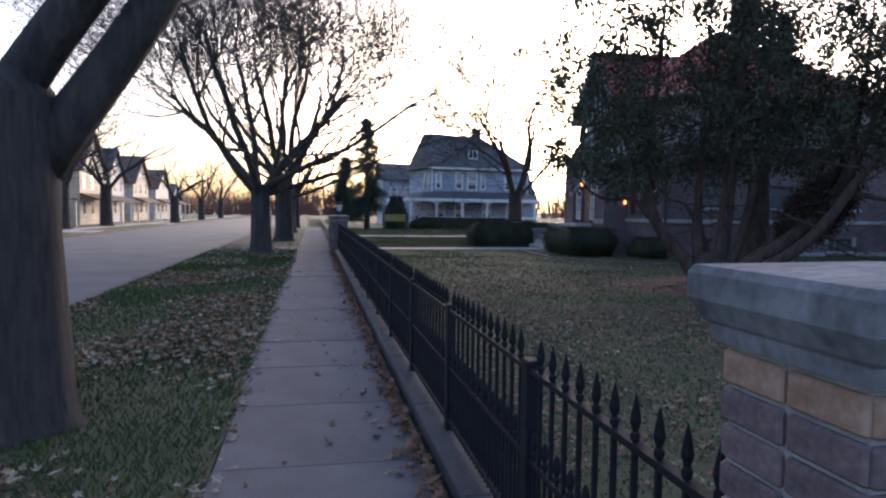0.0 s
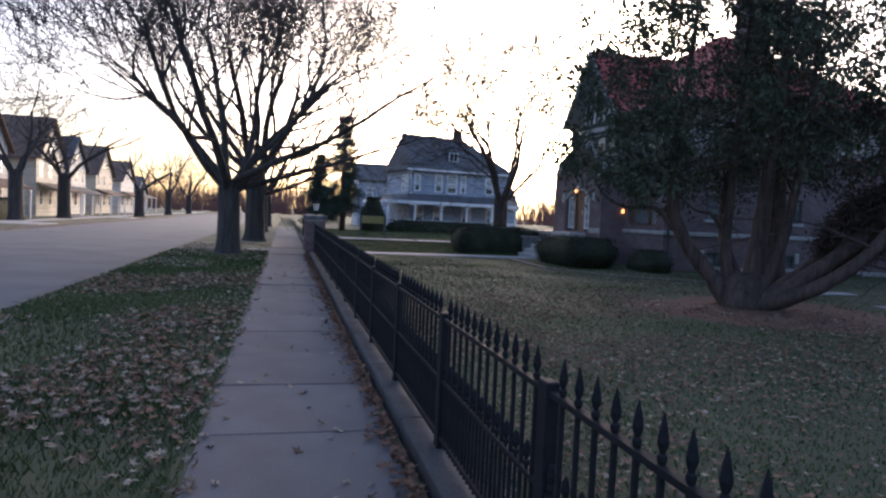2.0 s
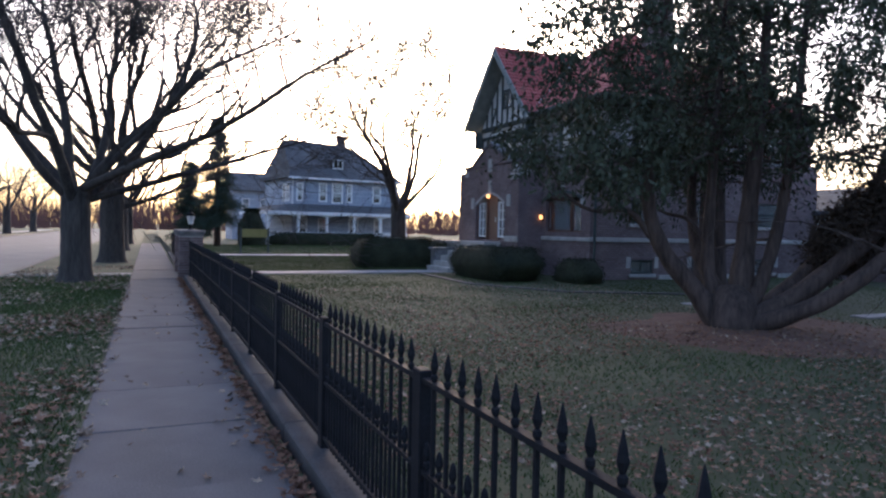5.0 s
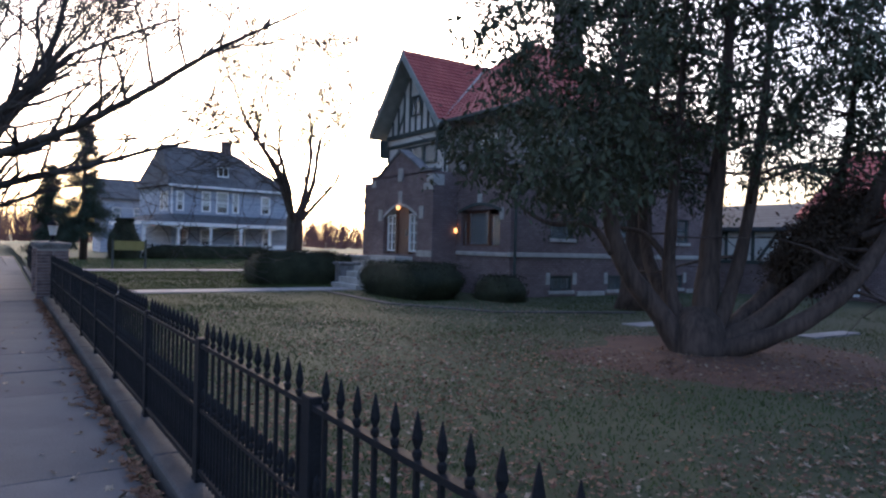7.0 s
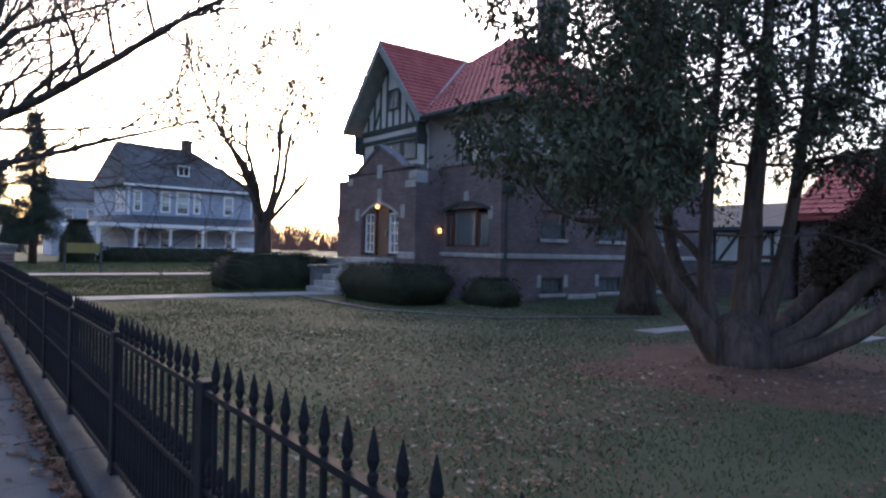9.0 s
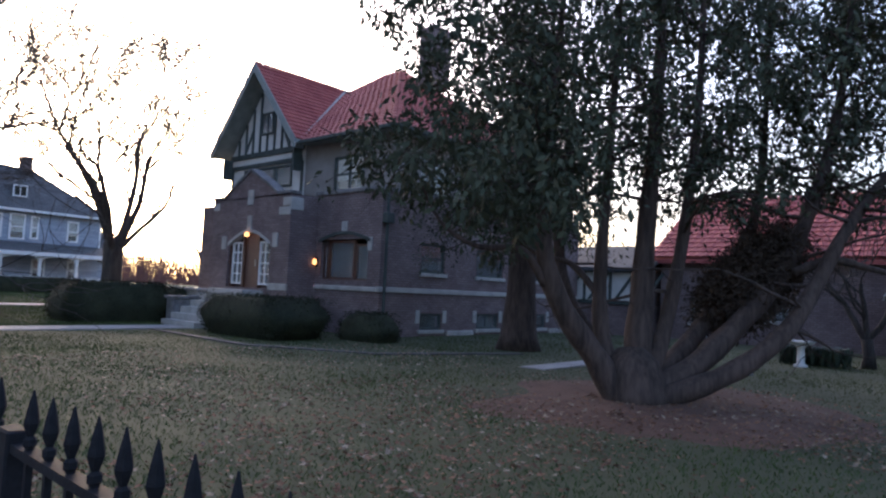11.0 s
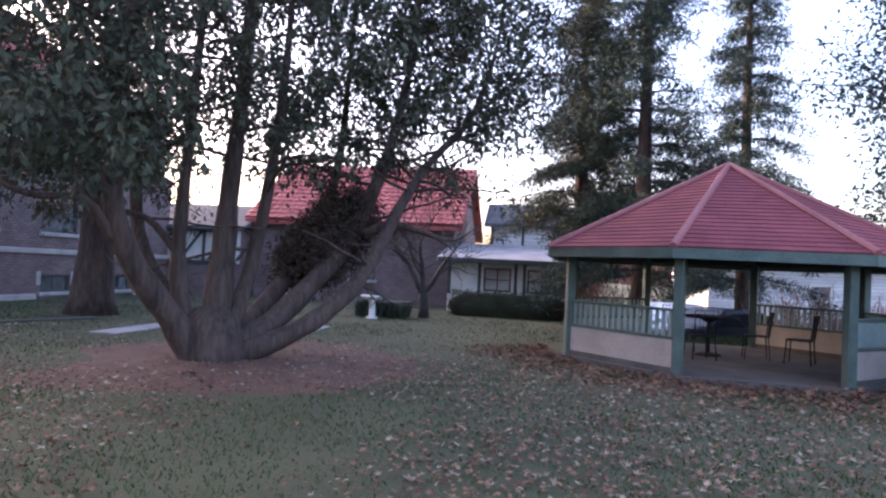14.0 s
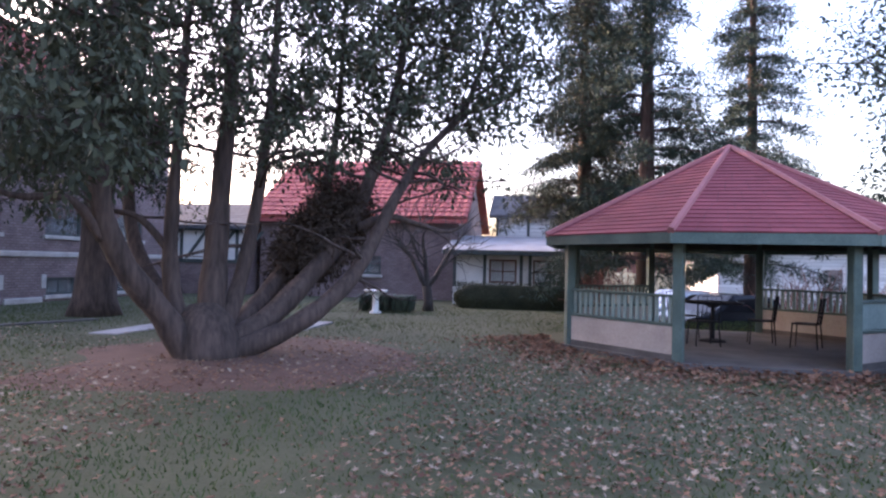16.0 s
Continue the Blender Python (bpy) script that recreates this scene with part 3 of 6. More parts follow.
# ---- brick gate pillars ----
def brick_pillar(name, x, y, w, h, label, pieces):
    """A square pillar of coursed bricks around a mortar core, with a moulded cap."""
    p = thing(name, (x, y, 0), label, "pillar")
    a = w / 2
    part("core", Geo().box(-a + 0.012, a - 0.012, -a + 0.012, a - 0.012, -0.1, h - 0.02), MORTAR, p, "grey mortar joints")
    rng = random.Random(5)
    ch = 0.082
    rows = int((h - 0.09) / ch)
    lb = w / 2
    full = Geo().box(0, lb - 0.012, 0, 0.08, 0, ch - 0.011, bev=0.006)
    orange = mesh_of("brick", full.v, full.f, ORANGE_BRICK)
    brown = mesh_of("brick", full.v, full.f, PILLAR_BRICK)
    rest = Geo()
    for r in range(rows):
        z = 0.005 + r * ch
        for s in range(4):
            for k in range(2):
                m = pose(0, 0, z, 0, 0, 90 * s) @ pose(-a + k * lb + 0.006 + rng.uniform(-0.002, 0.002), -a - rng.uniform(0, 0.005), 0)
                if pieces:
                    b = part("brick", orange if r == rows - 1 else brown, BRICK, p)
                    b.matrix_basis = m
                else:
                    rest.box(0, lb - 0.012, 0, 0.08, 0, ch - 0.011, m, 0.006)
    if not pieces:
        part("brickwork", rest, PILLAR_BRICK, p, kind="stuff")
    cap = Geo()
    prof = [(a - 0.01, h - 0.09), (a + 0.015, h - 0.085), (a + 0.02, h - 0.05), (a + 0.03, h - 0.04), (a + 0.04, h - 0.02), (a + 0.055, h + 0.005), (a + 0.055, h + 0.06), (a + 0.045, h + 0.078), (0.02, h + 0.10)]
    for i, (r, z) in enumerate(prof):
        cap.v += [(-r, -r, z), (r, -r, z), (r, r, z), (-r, r, z)]
        if i:
            for j in range(4):
                q = (j + 1) % 4
                cap.f.append(((i - 1) * 4 + j, (i - 1) * 4 + q, i * 4 + q, i * 4 + j))
    e = (len(prof) - 1) * 4
    cap.f.append((e, e + 1, e + 2, e + 3))
    part("cap", cap, CAPSTONE, p, "weathered grey stone cap")
    return p


brick_pillar("brick_pillar", 1.09, 2.335, 0.40, 1.49, "brown brick fence pillar with weathered stone cap", True)
brick_pillar("gate_pillar", 1.05, 28.9, 0.7, 1.36, "brown brick gate pillar carrying a lantern", False)
brick_pillar("gate_pillar", 1.05, 31.6, 0.7, 1.36, "brown brick gate pillar at the front walk", False)
lan = thing("pillar_lantern", (1.05, 28.9, 1.455), "black iron lantern on the gate pillar", "lantern")
part("stem", Geo().lathe([(0.09, 0), (0.07, 0.03), (0.03, 0.06), (0.03, 0.14), (0.07, 0.17)]), IRON, lan)
part("lantern_glass", Geo().lathe([(0.07, 0.17), (0.12, 0.42)], 6), CURTAIN, lan, "frosted pane")
part("lantern_roof", Geo().lathe([(0.15, 0.42), (0.10, 0.50), (0.03, 0.55), (0.02, 0.62)], 6), IRON, lan)

# ---- iron fence ----
fence = thing("iron_fence", (1.0, 0, 0), "black wrought iron picket fence with spear tips", "fence")


def spear(h, r=0.0085, tip=0.13):
    s = Geo().box(-r, r, -r, r, 0.10, h - tip)
    z = h - tip
    prof = [(r, z - 0.02), (0.017, z - 0.012), (0.017, z + 0.004), (0.009, z + 0.012), (0.016, z + 0.03), (0.020, z + 0.045), (0.013, z + 0.085), (0.002, h)]
    return s.lathe(prof, 6)


tall, short = spear(1.12), spear(0.68, 0.007, 0.10)
tall_me, short_me = mesh_of("picket", tall.v, tall.f, IRON), mesh_of("short_picket", short.v, short.f, IRON)
postg = Geo().box(-0.03, 0.03, -0.05, 0.05, 0.0, 1.0, bev=0.006).box(-0.035, 0.035, -0.055, 0.055, 0.075, 0.10, bev=0.004)
post_me = mesh_of("post", postg.v, postg.f, IRON)
far_tall, far_short = Geo(), Geo()
STEP = 1.83
post_ys = [4.15 + STEP * i for i in range(14)]
spans = [(2.54, 4.15)] + list(zip(post_ys, post_ys[1:])) + [(post_ys[-1], 28.55), (31.95, 33.8)] + [(33.8 + STEP * i, 33.8 + STEP * (i + 1)) for i in range(6)]
for y in post_ys + [33.8 + STEP * i for i in range(7)]:
    part("post", post_me, IRON, fence).location = (0, y, 0)
for ya, yb in spans:
    n = max(2, round((yb - ya) / 0.141))
    for z, hh, ww in ((0.955, 0.012, 0.02), (0.54, 0.010, 0.018), (0.15, 0.012, 0.02)):
        part("rail", Geo().box(-ww, ww, ya + 0.05, yb - 0.05, z - hh, z + hh), IRON, fence)
    for i in range(1, n):
        y = ya + (yb - ya) * i / n
        if yb < 29:
            part("picket", tall_me, IRON, fence).location = (0, y, 0)
        else:
            far_tall.add([(p[0], p[1] + y, p[2]) for p in tall.v], tall.f)
    for i in range(n):
        y = ya + (yb - ya) * (i + 0.5) / n
        if yb < 20:
            part("short_picket", short_me, IRON, fence).location = (0, y, 0)
        else:
            far_short.add([(p[0], p[1] + y, p[2]) for p in short.v], short.f)
part("far_pickets", far_tall, IRON, fence, kind="stuff")
part("far_short_pickets", far_short, IRON, fence, kind="stuff")


# ---- the brick house with the red tile roof ----
def tile_slope(parent, p0, pu, pv, rows, cols, name="roof_tiles"):
    """Overlapping tiles over the parallelogram p0 + u pu + v pv (v up the slope), joined."""
    p0, pu, pv = Vector(p0), Vector(pu), Vector(pv)
    nrm = pu.cross(pv).normalized()
    g = Geo()
    for r in range(rows):
        for c in range(cols):
            a = p0 + pu * (c / cols) + pv * (r / rows)
            u, v = pu / cols, pv * (1.25 / rows)
            lo = nrm * 0.045
            bow = nrm * 0.035
            g.add([a + lo, a + u * 0.5 + lo + bow, a + u * 0.98 + lo, a + u * 0.98 + v, a + u * 0.5 + v + bow, a + v, a, a + u * 0.98], [(0, 1, 4, 5), (1, 2, 3, 4), (6, 7, 2, 1, 0)])
    return part(name, g, TILE, parent, "red clay tiles", kind="stuff")


HX, HY = 13.4, 25.25
house = thing("brick_house", (HX, HY, 0), "brown brick house with half-timbered gable and red tile roof", "house")
PX = -1.05
W = facing(PX, 7.6, 0, "west")        # entrance block, u 0..4.55
door = (1.1, 3.6, 1.25, 3.15)
wall("entrance_wall", house, BRICK, W, 4.6, -0.1, 4.22, [door])
gp = [(0.0, 4.22), (0.7, 4.22), (1.35, 4.6), (2.3, 5.08), (3.25, 4.6), (3.9, 4.22), (4.6, 4.22), (4.6, 4.17), (0.0, 4.17)]
part("entrance_parapet", Geo().prism(gp, 0.0, 0.3, W), BRICK, house)
for (ua, za), (ub, zb) in zip(gp[:6], gp[1:7]):
    cap = Geo().add([W @ Vector(p) for p in ((ua, -0.06, za), (ub, -0.06, zb), (ub, 0.36, zb), (ua, 0.36, za), (ua, -0.06, za + 0.09), (ub, -0.06, zb + 0.09), (ub, 0.36, zb + 0.09), (ua, 0.36, za + 0.09))], [(3, 2, 1, 0), (4, 5, 6, 7), (0, 1, 5, 4), (1, 2, 6, 5), (2, 3, 7, 6), (3, 0, 4, 7)])
    part("coping", cap, CAPSTONE, house, "grey stone coping")
pts = [(1.1 + 2.5 * i / 12, 2.72 + 0.43 * math.sin(math.pi * i / 12)) for i in range(13)]
part("arch_fill", Geo().prism([(1.1, 3.15)] + pts + [(3.6, 3.15)], 0.0, 0.29, W), BRICK, house)
trim = Geo()
for (ua, za), (ub, zb) in zip(pts, pts[1:]):
    trim.prism([(ua, za - 0.10), (ub, zb - 0.10), (ub, zb), (ua, za)], -0.03, 0.28, W)
part("arch_trim", trim, STONE, house)
dr = part("front_door", Geo().box(1.95, 2.75, 0.16, 0.22, 1.25, 3.0, W, 0.01).box(1.12, 1.22, 0.1, 0.25, 1.25, 2.74, W).box(3.48, 3.58, 0.1, 0.25, 1.25, 2.74, W).box(1.85, 1.95, 0.1, 0.25, 1.25, 3.05, W).box(2.75, 2.85, 0.1, 0.25, 1.25, 3.05, W), DOOR_WOOD, house, "varnished wooden front door")
part("door_handle", Geo().box(2.6, 2.64, 0.11, 0.16, 1.95, 2.15, W), ALLOY, dr)
window(house, W, 1.22, 1.85, 1.35, 2.75, 2, 4, WHITE_PAINT, name="sidelight", depth=0.14, fw=0.05)
window(house, W, 2.85, 3.48, 1.35, 2.75, 2, 4, WHITE_PAINT, name="sidelight", depth=0.14, fw=0.05)
part("door_lamp", Geo().box(2.28, 2.42, -0.15, -0.02, 2.90, 3.05, W, 0.03), WARM, house, "lit round porch lamp")
for nm, u0, u1, z0, z1 in (("keystone", 2.22, 2.48, 3.12, 3.6), ("stone_block", 0.7, 0.98, 2.5, 2.95), ("stone_block", 3.72, 4.0, 2.55, 3.0), ("stone_block", 4.0, 4.6, 3.55, 3.8), ("stone_block", 4.2, 4.6, 3.83, 4.1), ("stone_plaque", 2.18, 2.5, 3.95, 4.45), ("stone_block", 3.6, 4.6, 1.2, 1.42), ("stone_block", 0.05, 0.4, 3.85, 4.1)):
    part(nm, Geo().box(u0, u1, -0.035, 0.05, z0, z1, W, 0.015), STONE, house, "pale limestone block")
part("entrance_return", Geo().box(PX + 0.302, -0.002, 3.0, 3.3, -0.1, 4.2), BRICK, house)
part("stone_block", Geo().box(PX - 0.02, PX + 0.45, 2.965, 3.05, 3.7, 4.1, None, 0.015), STONE, house, "pale limestone block")
part("entrance_roof", Geo().box(PX + 0.31, 0, 3.3, 7.3, 4.0, 4.1), TIMBER, house)
part("entrance_side", Geo().box(PX + 0.302, -0.002, 7.3, 7.6, -0.1, 4.2), BRICK, house)
# main west wall with the wide arched window
WM = facing(0, 12.0, 0, "west")       # u = 12 - y
wn1 = (9.25, 11.45, 1.62, 2.85)
wall("west_wall", house, BRICK, WM, 11.69, -0.1, 4.25, [wn1, (-0.1, 1.7, -0.2, 4.3)])
window(house, WM, 9.55, 10.75, 1.62, 2.82, 1, 1, DOOR_WOOD, depth=0.12)
window(house, WM, 10.8, 11.43, 1.62, 2.7, 1, 1, DOOR_WOOD, depth=0.12, fw=0.05)
window(house, WM, 9.27, 9.5, 1.62, 2.7, 1, 1, DOOR_WOOD, depth=0.12, fw=0.04)
trim = Geo()
pts = [(9.15 + 2.4 * i / 12, 2.76 + 0.24 * math.sin(math.pi * i / 12)) for i in range(13)]
for (ua, za), (ub, zb) in zip(pts, pts[1:]):
    trim.prism([(ua, za), (ub, zb), (ub, zb + 0.10), (ua, za + 0.10)], -0.06, 0.1, WM)
part("window_hood", trim, TIMBER, house)
for nm, u0, u1, z0, z1 in (("keystone", 10.2, 10.45, 3.0, 3.4), ("stone_block", 8.75, 9.0, 2.55, 3.0), ("stone_block", 11.42, 11.62, 2.5, 2.9)):
    part(nm, Geo().box(u0, u1, -0.035, 0.05, z0, z1, WM, 0.015), STONE, house, "pale limestone block")
part("belt_course", Geo().box(9.0, 11.9, -0.06, 0.05, 1.3, 1.44, WM, 0.02), STONE, house, "pale stone belt course")
part("belt_course", Geo().box(-0.06, 11.0, -0.06, 0.05, 1.3, 1.46, pose(0, 0.02, 0), 0.02), STONE, house, "pale stone belt course")
part("parapet_course", Geo().box(8.9, 12.06, -0.07, 0.36, 4.253, 4.39, WM, 0.02), CAPSTONE, house, "dark stone coping")
sconce = part("wall_sconce", Geo().box(9.02, 9.12, -0.05, -0.002, 2.0, 2.3, WM, 0.01), IRON, house, "black iron wall sconce")
part("sconce_shade", Geo().box(9.01, 9.13, -0.16, -0.053, 2.06, 2.24, WM, 0.03), WARM, sconce, "lit amber glass")
part("downspout", Geo().tube([(0.12, -0.08, 0.1), (0.12, -0.08, 4.2)], [0.045, 0.045], 8).box(-0.02, 0.28, -0.22, -0.003, 3.3, 3.6, None, 0.02), TIMBER, house, "dark metal downspout with box head")
# south wall with basement windows
bws = [(1.75, 2.75, 0.2, 0.7), (4.5, 5.7, 0.2, 0.7), (7.6, 8.7, 0.2, 0.7)]
ups = [(1.7, 2.8, 1.95, 2.85), (4.4, 5.9, 1.95, 2.85), (7.6, 9.0, 1.95, 2.85)]
tops = [(2.6, 4.0, 4.6, 5.8), (5.6, 7.0, 4.6, 5.8), (8.4, 9.8, 4.6, 5.8)]
Sm = pose(0, 0.02, 0)
wall("south_wall", house, BRICK, Sm, 11.0, -0.1, 4.25, bws + ups, 0.29)
wall("upper_south_wall", house, STUCCO_TAUPE, pose(1.35, 1.06, 0), 9.6, 4.0, 6.44, [(a - 1.35, b - 1.35, c, d) for a, b, c, d in tops], 0.25)
for a, b, c, d in bws:
    window(house, Sm, a, b, c, d, 2, 1, TIMBER, name="basement_window", sill=STONE)
    for u in (a - 0.2, b + 0.02):
        part("stone_block", Geo().box(u, u + 0.18, -0.035, 0.05, 0.4, 0.8, Sm, 0.012), STONE, house, "pale limestone block")
for a, b, c, d in ups:
    window(house, Sm, a, b, c, d, 1, 2, TIMBER, sill=STONE)
for a, b, c, d in tops:
    window(house, pose(0, 1.06, 0), a, b, c, d, 2, 2, TIMBER)
for pa, pb in ((2.95, 4.3), (5.9, 7.4), (8.9, 11)):
    part("plinth", Geo().box(pa, pb, -0.08, 0.0, -0.1, 0.16, Sm, 0.02), STONE, house, "pale stone plinth")
# upper west wall, window pair beside the gable
WU = facing(1.35, 12.0, 0, "west")
w2 = (7.95, 9.55, 4.6, 5.85)
wall("upper_west_wall", house, STUCCO_TAUPE, WU, 10.94, 4.0, 6.44, [w2, (-0.1, 1.7, 3.9, 6.5)], 0.25)
window(house, WU, *w2, 2, 2, TIMBER, 0.35, depth=0.05, fw=0.09)
# half-timbered gable projecting west
GU = facing(0.75, 10.6, 0, "west")    # centre at u 2.45
gu0, gu1, gz0, gz1 = 0.0, 4.9, 6.86, 9.62
gm = (gu0 + gu1) / 2
jut = facing(2.0, 10.6, 0, "west")
part("gable_wall", Geo().prism([(gu0 - 0.1, 6.45), (gu1 + 0.1, 6.45), (gm, gz1 - 0.15)], -0.7, -0.5, jut), STUCCO, house, "cream stucco gable")
G2 = facing(1.3, 10.6, 0, "west")
wall("bay_wall", house, STUCCO, G2, 4.9, 4.0, 6.44, [(1.0, 4.2, 5.0, 5.85)], 0.05)
for i in range(3):
    window(house, G2, 1.0 + 1.066 * i, 1.0 + 1.066 * (i + 1), 5.0, 5.85, 1, 1, TIMBER, 0.02, name="bay_window", depth=-0.02, fw=0.09)
tb = Geo().box(gu0, gu1, -0.07, -0.003, 6.3, 6.5, G2, 0.01).box(gu0 + 0.1, gu1 - 0.1, -0.06, -0.003, 5.9, 6.06, G2, 0.01)
for u in (0.05, 4.75):
    tb.box(u, u + 0.12, -0.05, -0.003, 4.6, 5.9, G2)
for i in range(1, 10):
    u = gu0 + (gu1 - gu0) * i / 10
    top = 6.45 + (gz1 - 0.15 - 6.45) * (1 - abs(u - gm) / (gm - gu0 + 0.1)) - 0.04
    if abs(u - gm) < 0.45:
        top = 7.15
    tb.box(u - 0.05, u + 0.05, -0.05, -0.003, 6.5, top, G2)
for sg in (-1, 1):
    u = gm + sg * 1.5
    tb.prism([(u - 0.06, 6.5), (u + 0.06, 6.5), (u - sg * 0.5 + 0.06, 7.4), (u - sg * 0.5 - 0.06, 7.4)], -0.045, -0.003, G2)
part("gable_timbers", tb, TIMBER, house, "dark painted half-timbering")
window(house, G2, gm - 0.42, gm + 0.42, 7.15, 8.0, 2, 1, TIMBER, name="attic_window", depth=-0.04, fw=0.06)
# dark sheet paints the attic's shade; the gable wall behind it is solid
part("attic_backing", Geo().box(gm - 0.38, gm + 0.38, -0.018, -0.005, 7.18, 7.97, G2), ROOM_SHADE, house)
slope = (gz1 - gz0) / (gm - gu0)
ov, e0, e1 = 0.75, gu0 - 0.42, gu1 + 0.42
ze = gz0 - slope * 0.42
deck = Geo()
RL = 4.4
for poly in ([(gm, gz1), (e0, ze), (e0, ze + 0.12), (gm, gz1 + 0.12)], [(gm, gz1 + 0.12), (e1, ze + 0.12), (e1, ze), (gm, gz1)]):
    deck.prism(poly, -ov, RL, G2)
part("gable_roof", deck, EAVE, house, "grey-green painted roof boards")
v = G2 @ Vector((e1, -ov, ze + 0.13))
tile_slope(house, v, (RL + ov, 0, 0), G2 @ Vector((gm, -ov, gz1 + 0.13)) - v, 18, 30)
v = G2 @ Vector((e0, RL, ze + 0.13))
tile_slope(house, v, (-RL - ov, 0, 0), G2 @ Vector((gm, RL, gz1 + 0.13)) - v, 10, 16)
for nm, a, b in (("bargeboard", (gm, gz1), (e0, ze)), ("bargeboard", (gm, gz1), (e1, ze))):
    poly = [(a[0], a[1] - 0.2), (b[0], b[1] - 0.2), (b[0], b[1] + 0.17), (a[0], a[1] + 0.17)]
    part(nm, Geo().prism(poly, -ov - 0.05, -ov - 0.004, G2), EAVE, house, "weathered grey bargeboard")
for u in (0.1, 4.8):
    part("bracket", Geo().prism([(u - 0.06, 5.5), (u + 0.06, 5.5), (u + 0.06, 6.3), (u - 0.06, 6.3)], -0.45, -0.08, G2), TIMBER, house)
part("finial", Geo().tube([G2 @ Vector((gm, -ov, gz1 + 0.1)), G2 @ Vector((gm, -ov, gz1 + 0.4))], [0.06, 0.03], 8), EAVE, house)
# main hip roof, ridge running north-south
x0, x1, y0, y1, zr, zeav = 0.8, 11.5, 0.5, 11.4, 10.6, 6.45
mid = (x0 + x1) / 2
A, B, C, D = Vector((x0, y0, zeav)), Vector((x1, y0, zeav)), Vector((x1, y1, zeav)), Vector((x0, y1, zeav))
P, Q = Vector((mid, y0 + 5.4, zr)), Vector((mid, y1 - 4.6, zr))
zn = zeav + 0.65 * (zr - zeav) / (mid - x0)
E, F, H = Vector((x0, 5.45, zeav)), Vector((x0 + 0.65, 5.45, zn)), Vector((x0 + 0.65, y1, zn))
part("main_roof", Geo().add([A, B, C, P, Q, E, F, H], [(0, 1, 3), (1, 2, 4, 3), (2, 7, 4), (7, 6, 5, 0, 3, 4)]), TILE, house)
part("soffit", Geo().box(x0 + 0.02, 1.34, y0 + 0.02, 5.44, zeav - 0.06, zeav - 0.01).box(1.35, x1 - 0.02, y0 + 0.02, 1.05, zeav - 0.06, zeav - 0.01), EAVE, house, "painted eave soffit")
g = Geo()
rows = 24
for (a, b, p, q) in ((A, B, P, P), (D, A, Q, P)):
    nrm = (b - a).cross(p - a).normalized()
    for r in range(rows):
        f, f2 = r / rows, min(1, (r + 1.2) / rows)
        l0, r0 = a.lerp(p, f), b.lerp(q if a is A else P, f)
        l1, r1 = a.lerp(p, f2), b.lerp(q if a is A else P, f2)
        n = max(1, int((r0 - l0).length / 0.3))
        for c in range(n):
            s, t = c / n, (c + 0.96) / n
            va, vb, vc, vd = l0.lerp(r0, s), l0.lerp(r0, t), l1.lerp(r1, t), l1.lerp(r1, s)
            if (va + vb).x / 2 < x0 + 0.65 and (va + vb).y / 2 > 5.45:
                continue
            mm = (va + vb) / 2 + nrm * 0.085
            mt = (vc + vd) / 2 + nrm * 0.05
            g.add([va + nrm * 0.05, mm, vb + nrm * 0.05, vc + nrm * 0.015, mt, vd + nrm * 0.015, va, vb], [(0, 1, 4, 5), (1, 2, 3, 4), (6, 7, 2, 1, 0)])
part("main_roof_tiles", g, TILE, house, "red clay tiles", kind="stuff")
part("valley_flashing", Geo().tube([(x0 + 0.1, 5.4, 6.6), (5.0, 8.15, 9.8)], [0.07, 0.07], 6), STONE, house, "pale metal valley flashing")
part("gutter", Geo().box(x0 - 0.12, x0 - 0.01, y0 - 0.1, 5.4, zeav - 0.12, zeav + 0.02, None, 0.03), TIMBER, house, "dark gutter")
part("gutter", Geo().box(x0, x1, y0 - 0.12, y0 - 0.01, zeav - 0.12, zeav + 0.02, None, 0.03), TIMBER, house, "dark gutter")
part("chimney", Geo().box(5.6, 6.6, 3.6, 4.4, 9.5, 11.9, None, 0.02), BRICK, house)
part("lower_roof", Geo().box(0.3, 10.7, 0.32, 9.95, 3.9, 3.98), TIMBER, house)
part("parapet_course", Geo().box(0, 11, -0.05, 0.34, 4.253, 4.38, Sm, 0.02), CAPSTONE, house, "dark stone coping")
part("east_wall", Geo().box(10.7, 11.0, 0.33, 10.29, -0.1, 6.4), BRICK, house)
part("north_wall", Geo().box(0.31, 10.69, 10.0, 10.29, -0.1, 3.89).box(1.61, 10.69, 10.0, 10.29, 3.99, 6.4), BRICK, house)
# partitions and floors coloured near-black so the windows show unlit depth
part("interior", Geo().box(4.2, 4.3, 1.4, 9.95, 4.1, 6.3).box(3.2, 3.3, 0.4, 9.95, 0, 3.85).box(1.7, 10.6, 1.4, 9.95, 4.02, 4.06).box(0.4, 10.6, 0.4, 9.95, 0.9, 1.0).box(3.3, 10.6, 3.2, 3.3, 0, 3.85), ROOM_SHADE, house, "near-black sheets standing in for unlit rooms behind the windows")
for i in range(6):
    part("step", Geo().box(PX - 0.5 - 0.3 * (6 - i), PX - 0.5 - 0.3 * (5 - i) + (0.44 if i == 5 else -0.003), 4.15, 6.2, -0.05, 0.2 * (i + 1) - 0.02, None, 0.012), STONE, house, "pale stone front step")
for y in (3.7, 6.22):
    part("cheek_wall", Geo().box(PX - 1.95, PX - 0.06, y, y + 0.42, -0.1, 0.8, None, 0.02).box(PX - 2.03, PX - 0.06, y - 0.06, y + 0.48, 0.803, 0.9, None, 0.02), CAPSTONE, house, "low grey stone cheek wall")
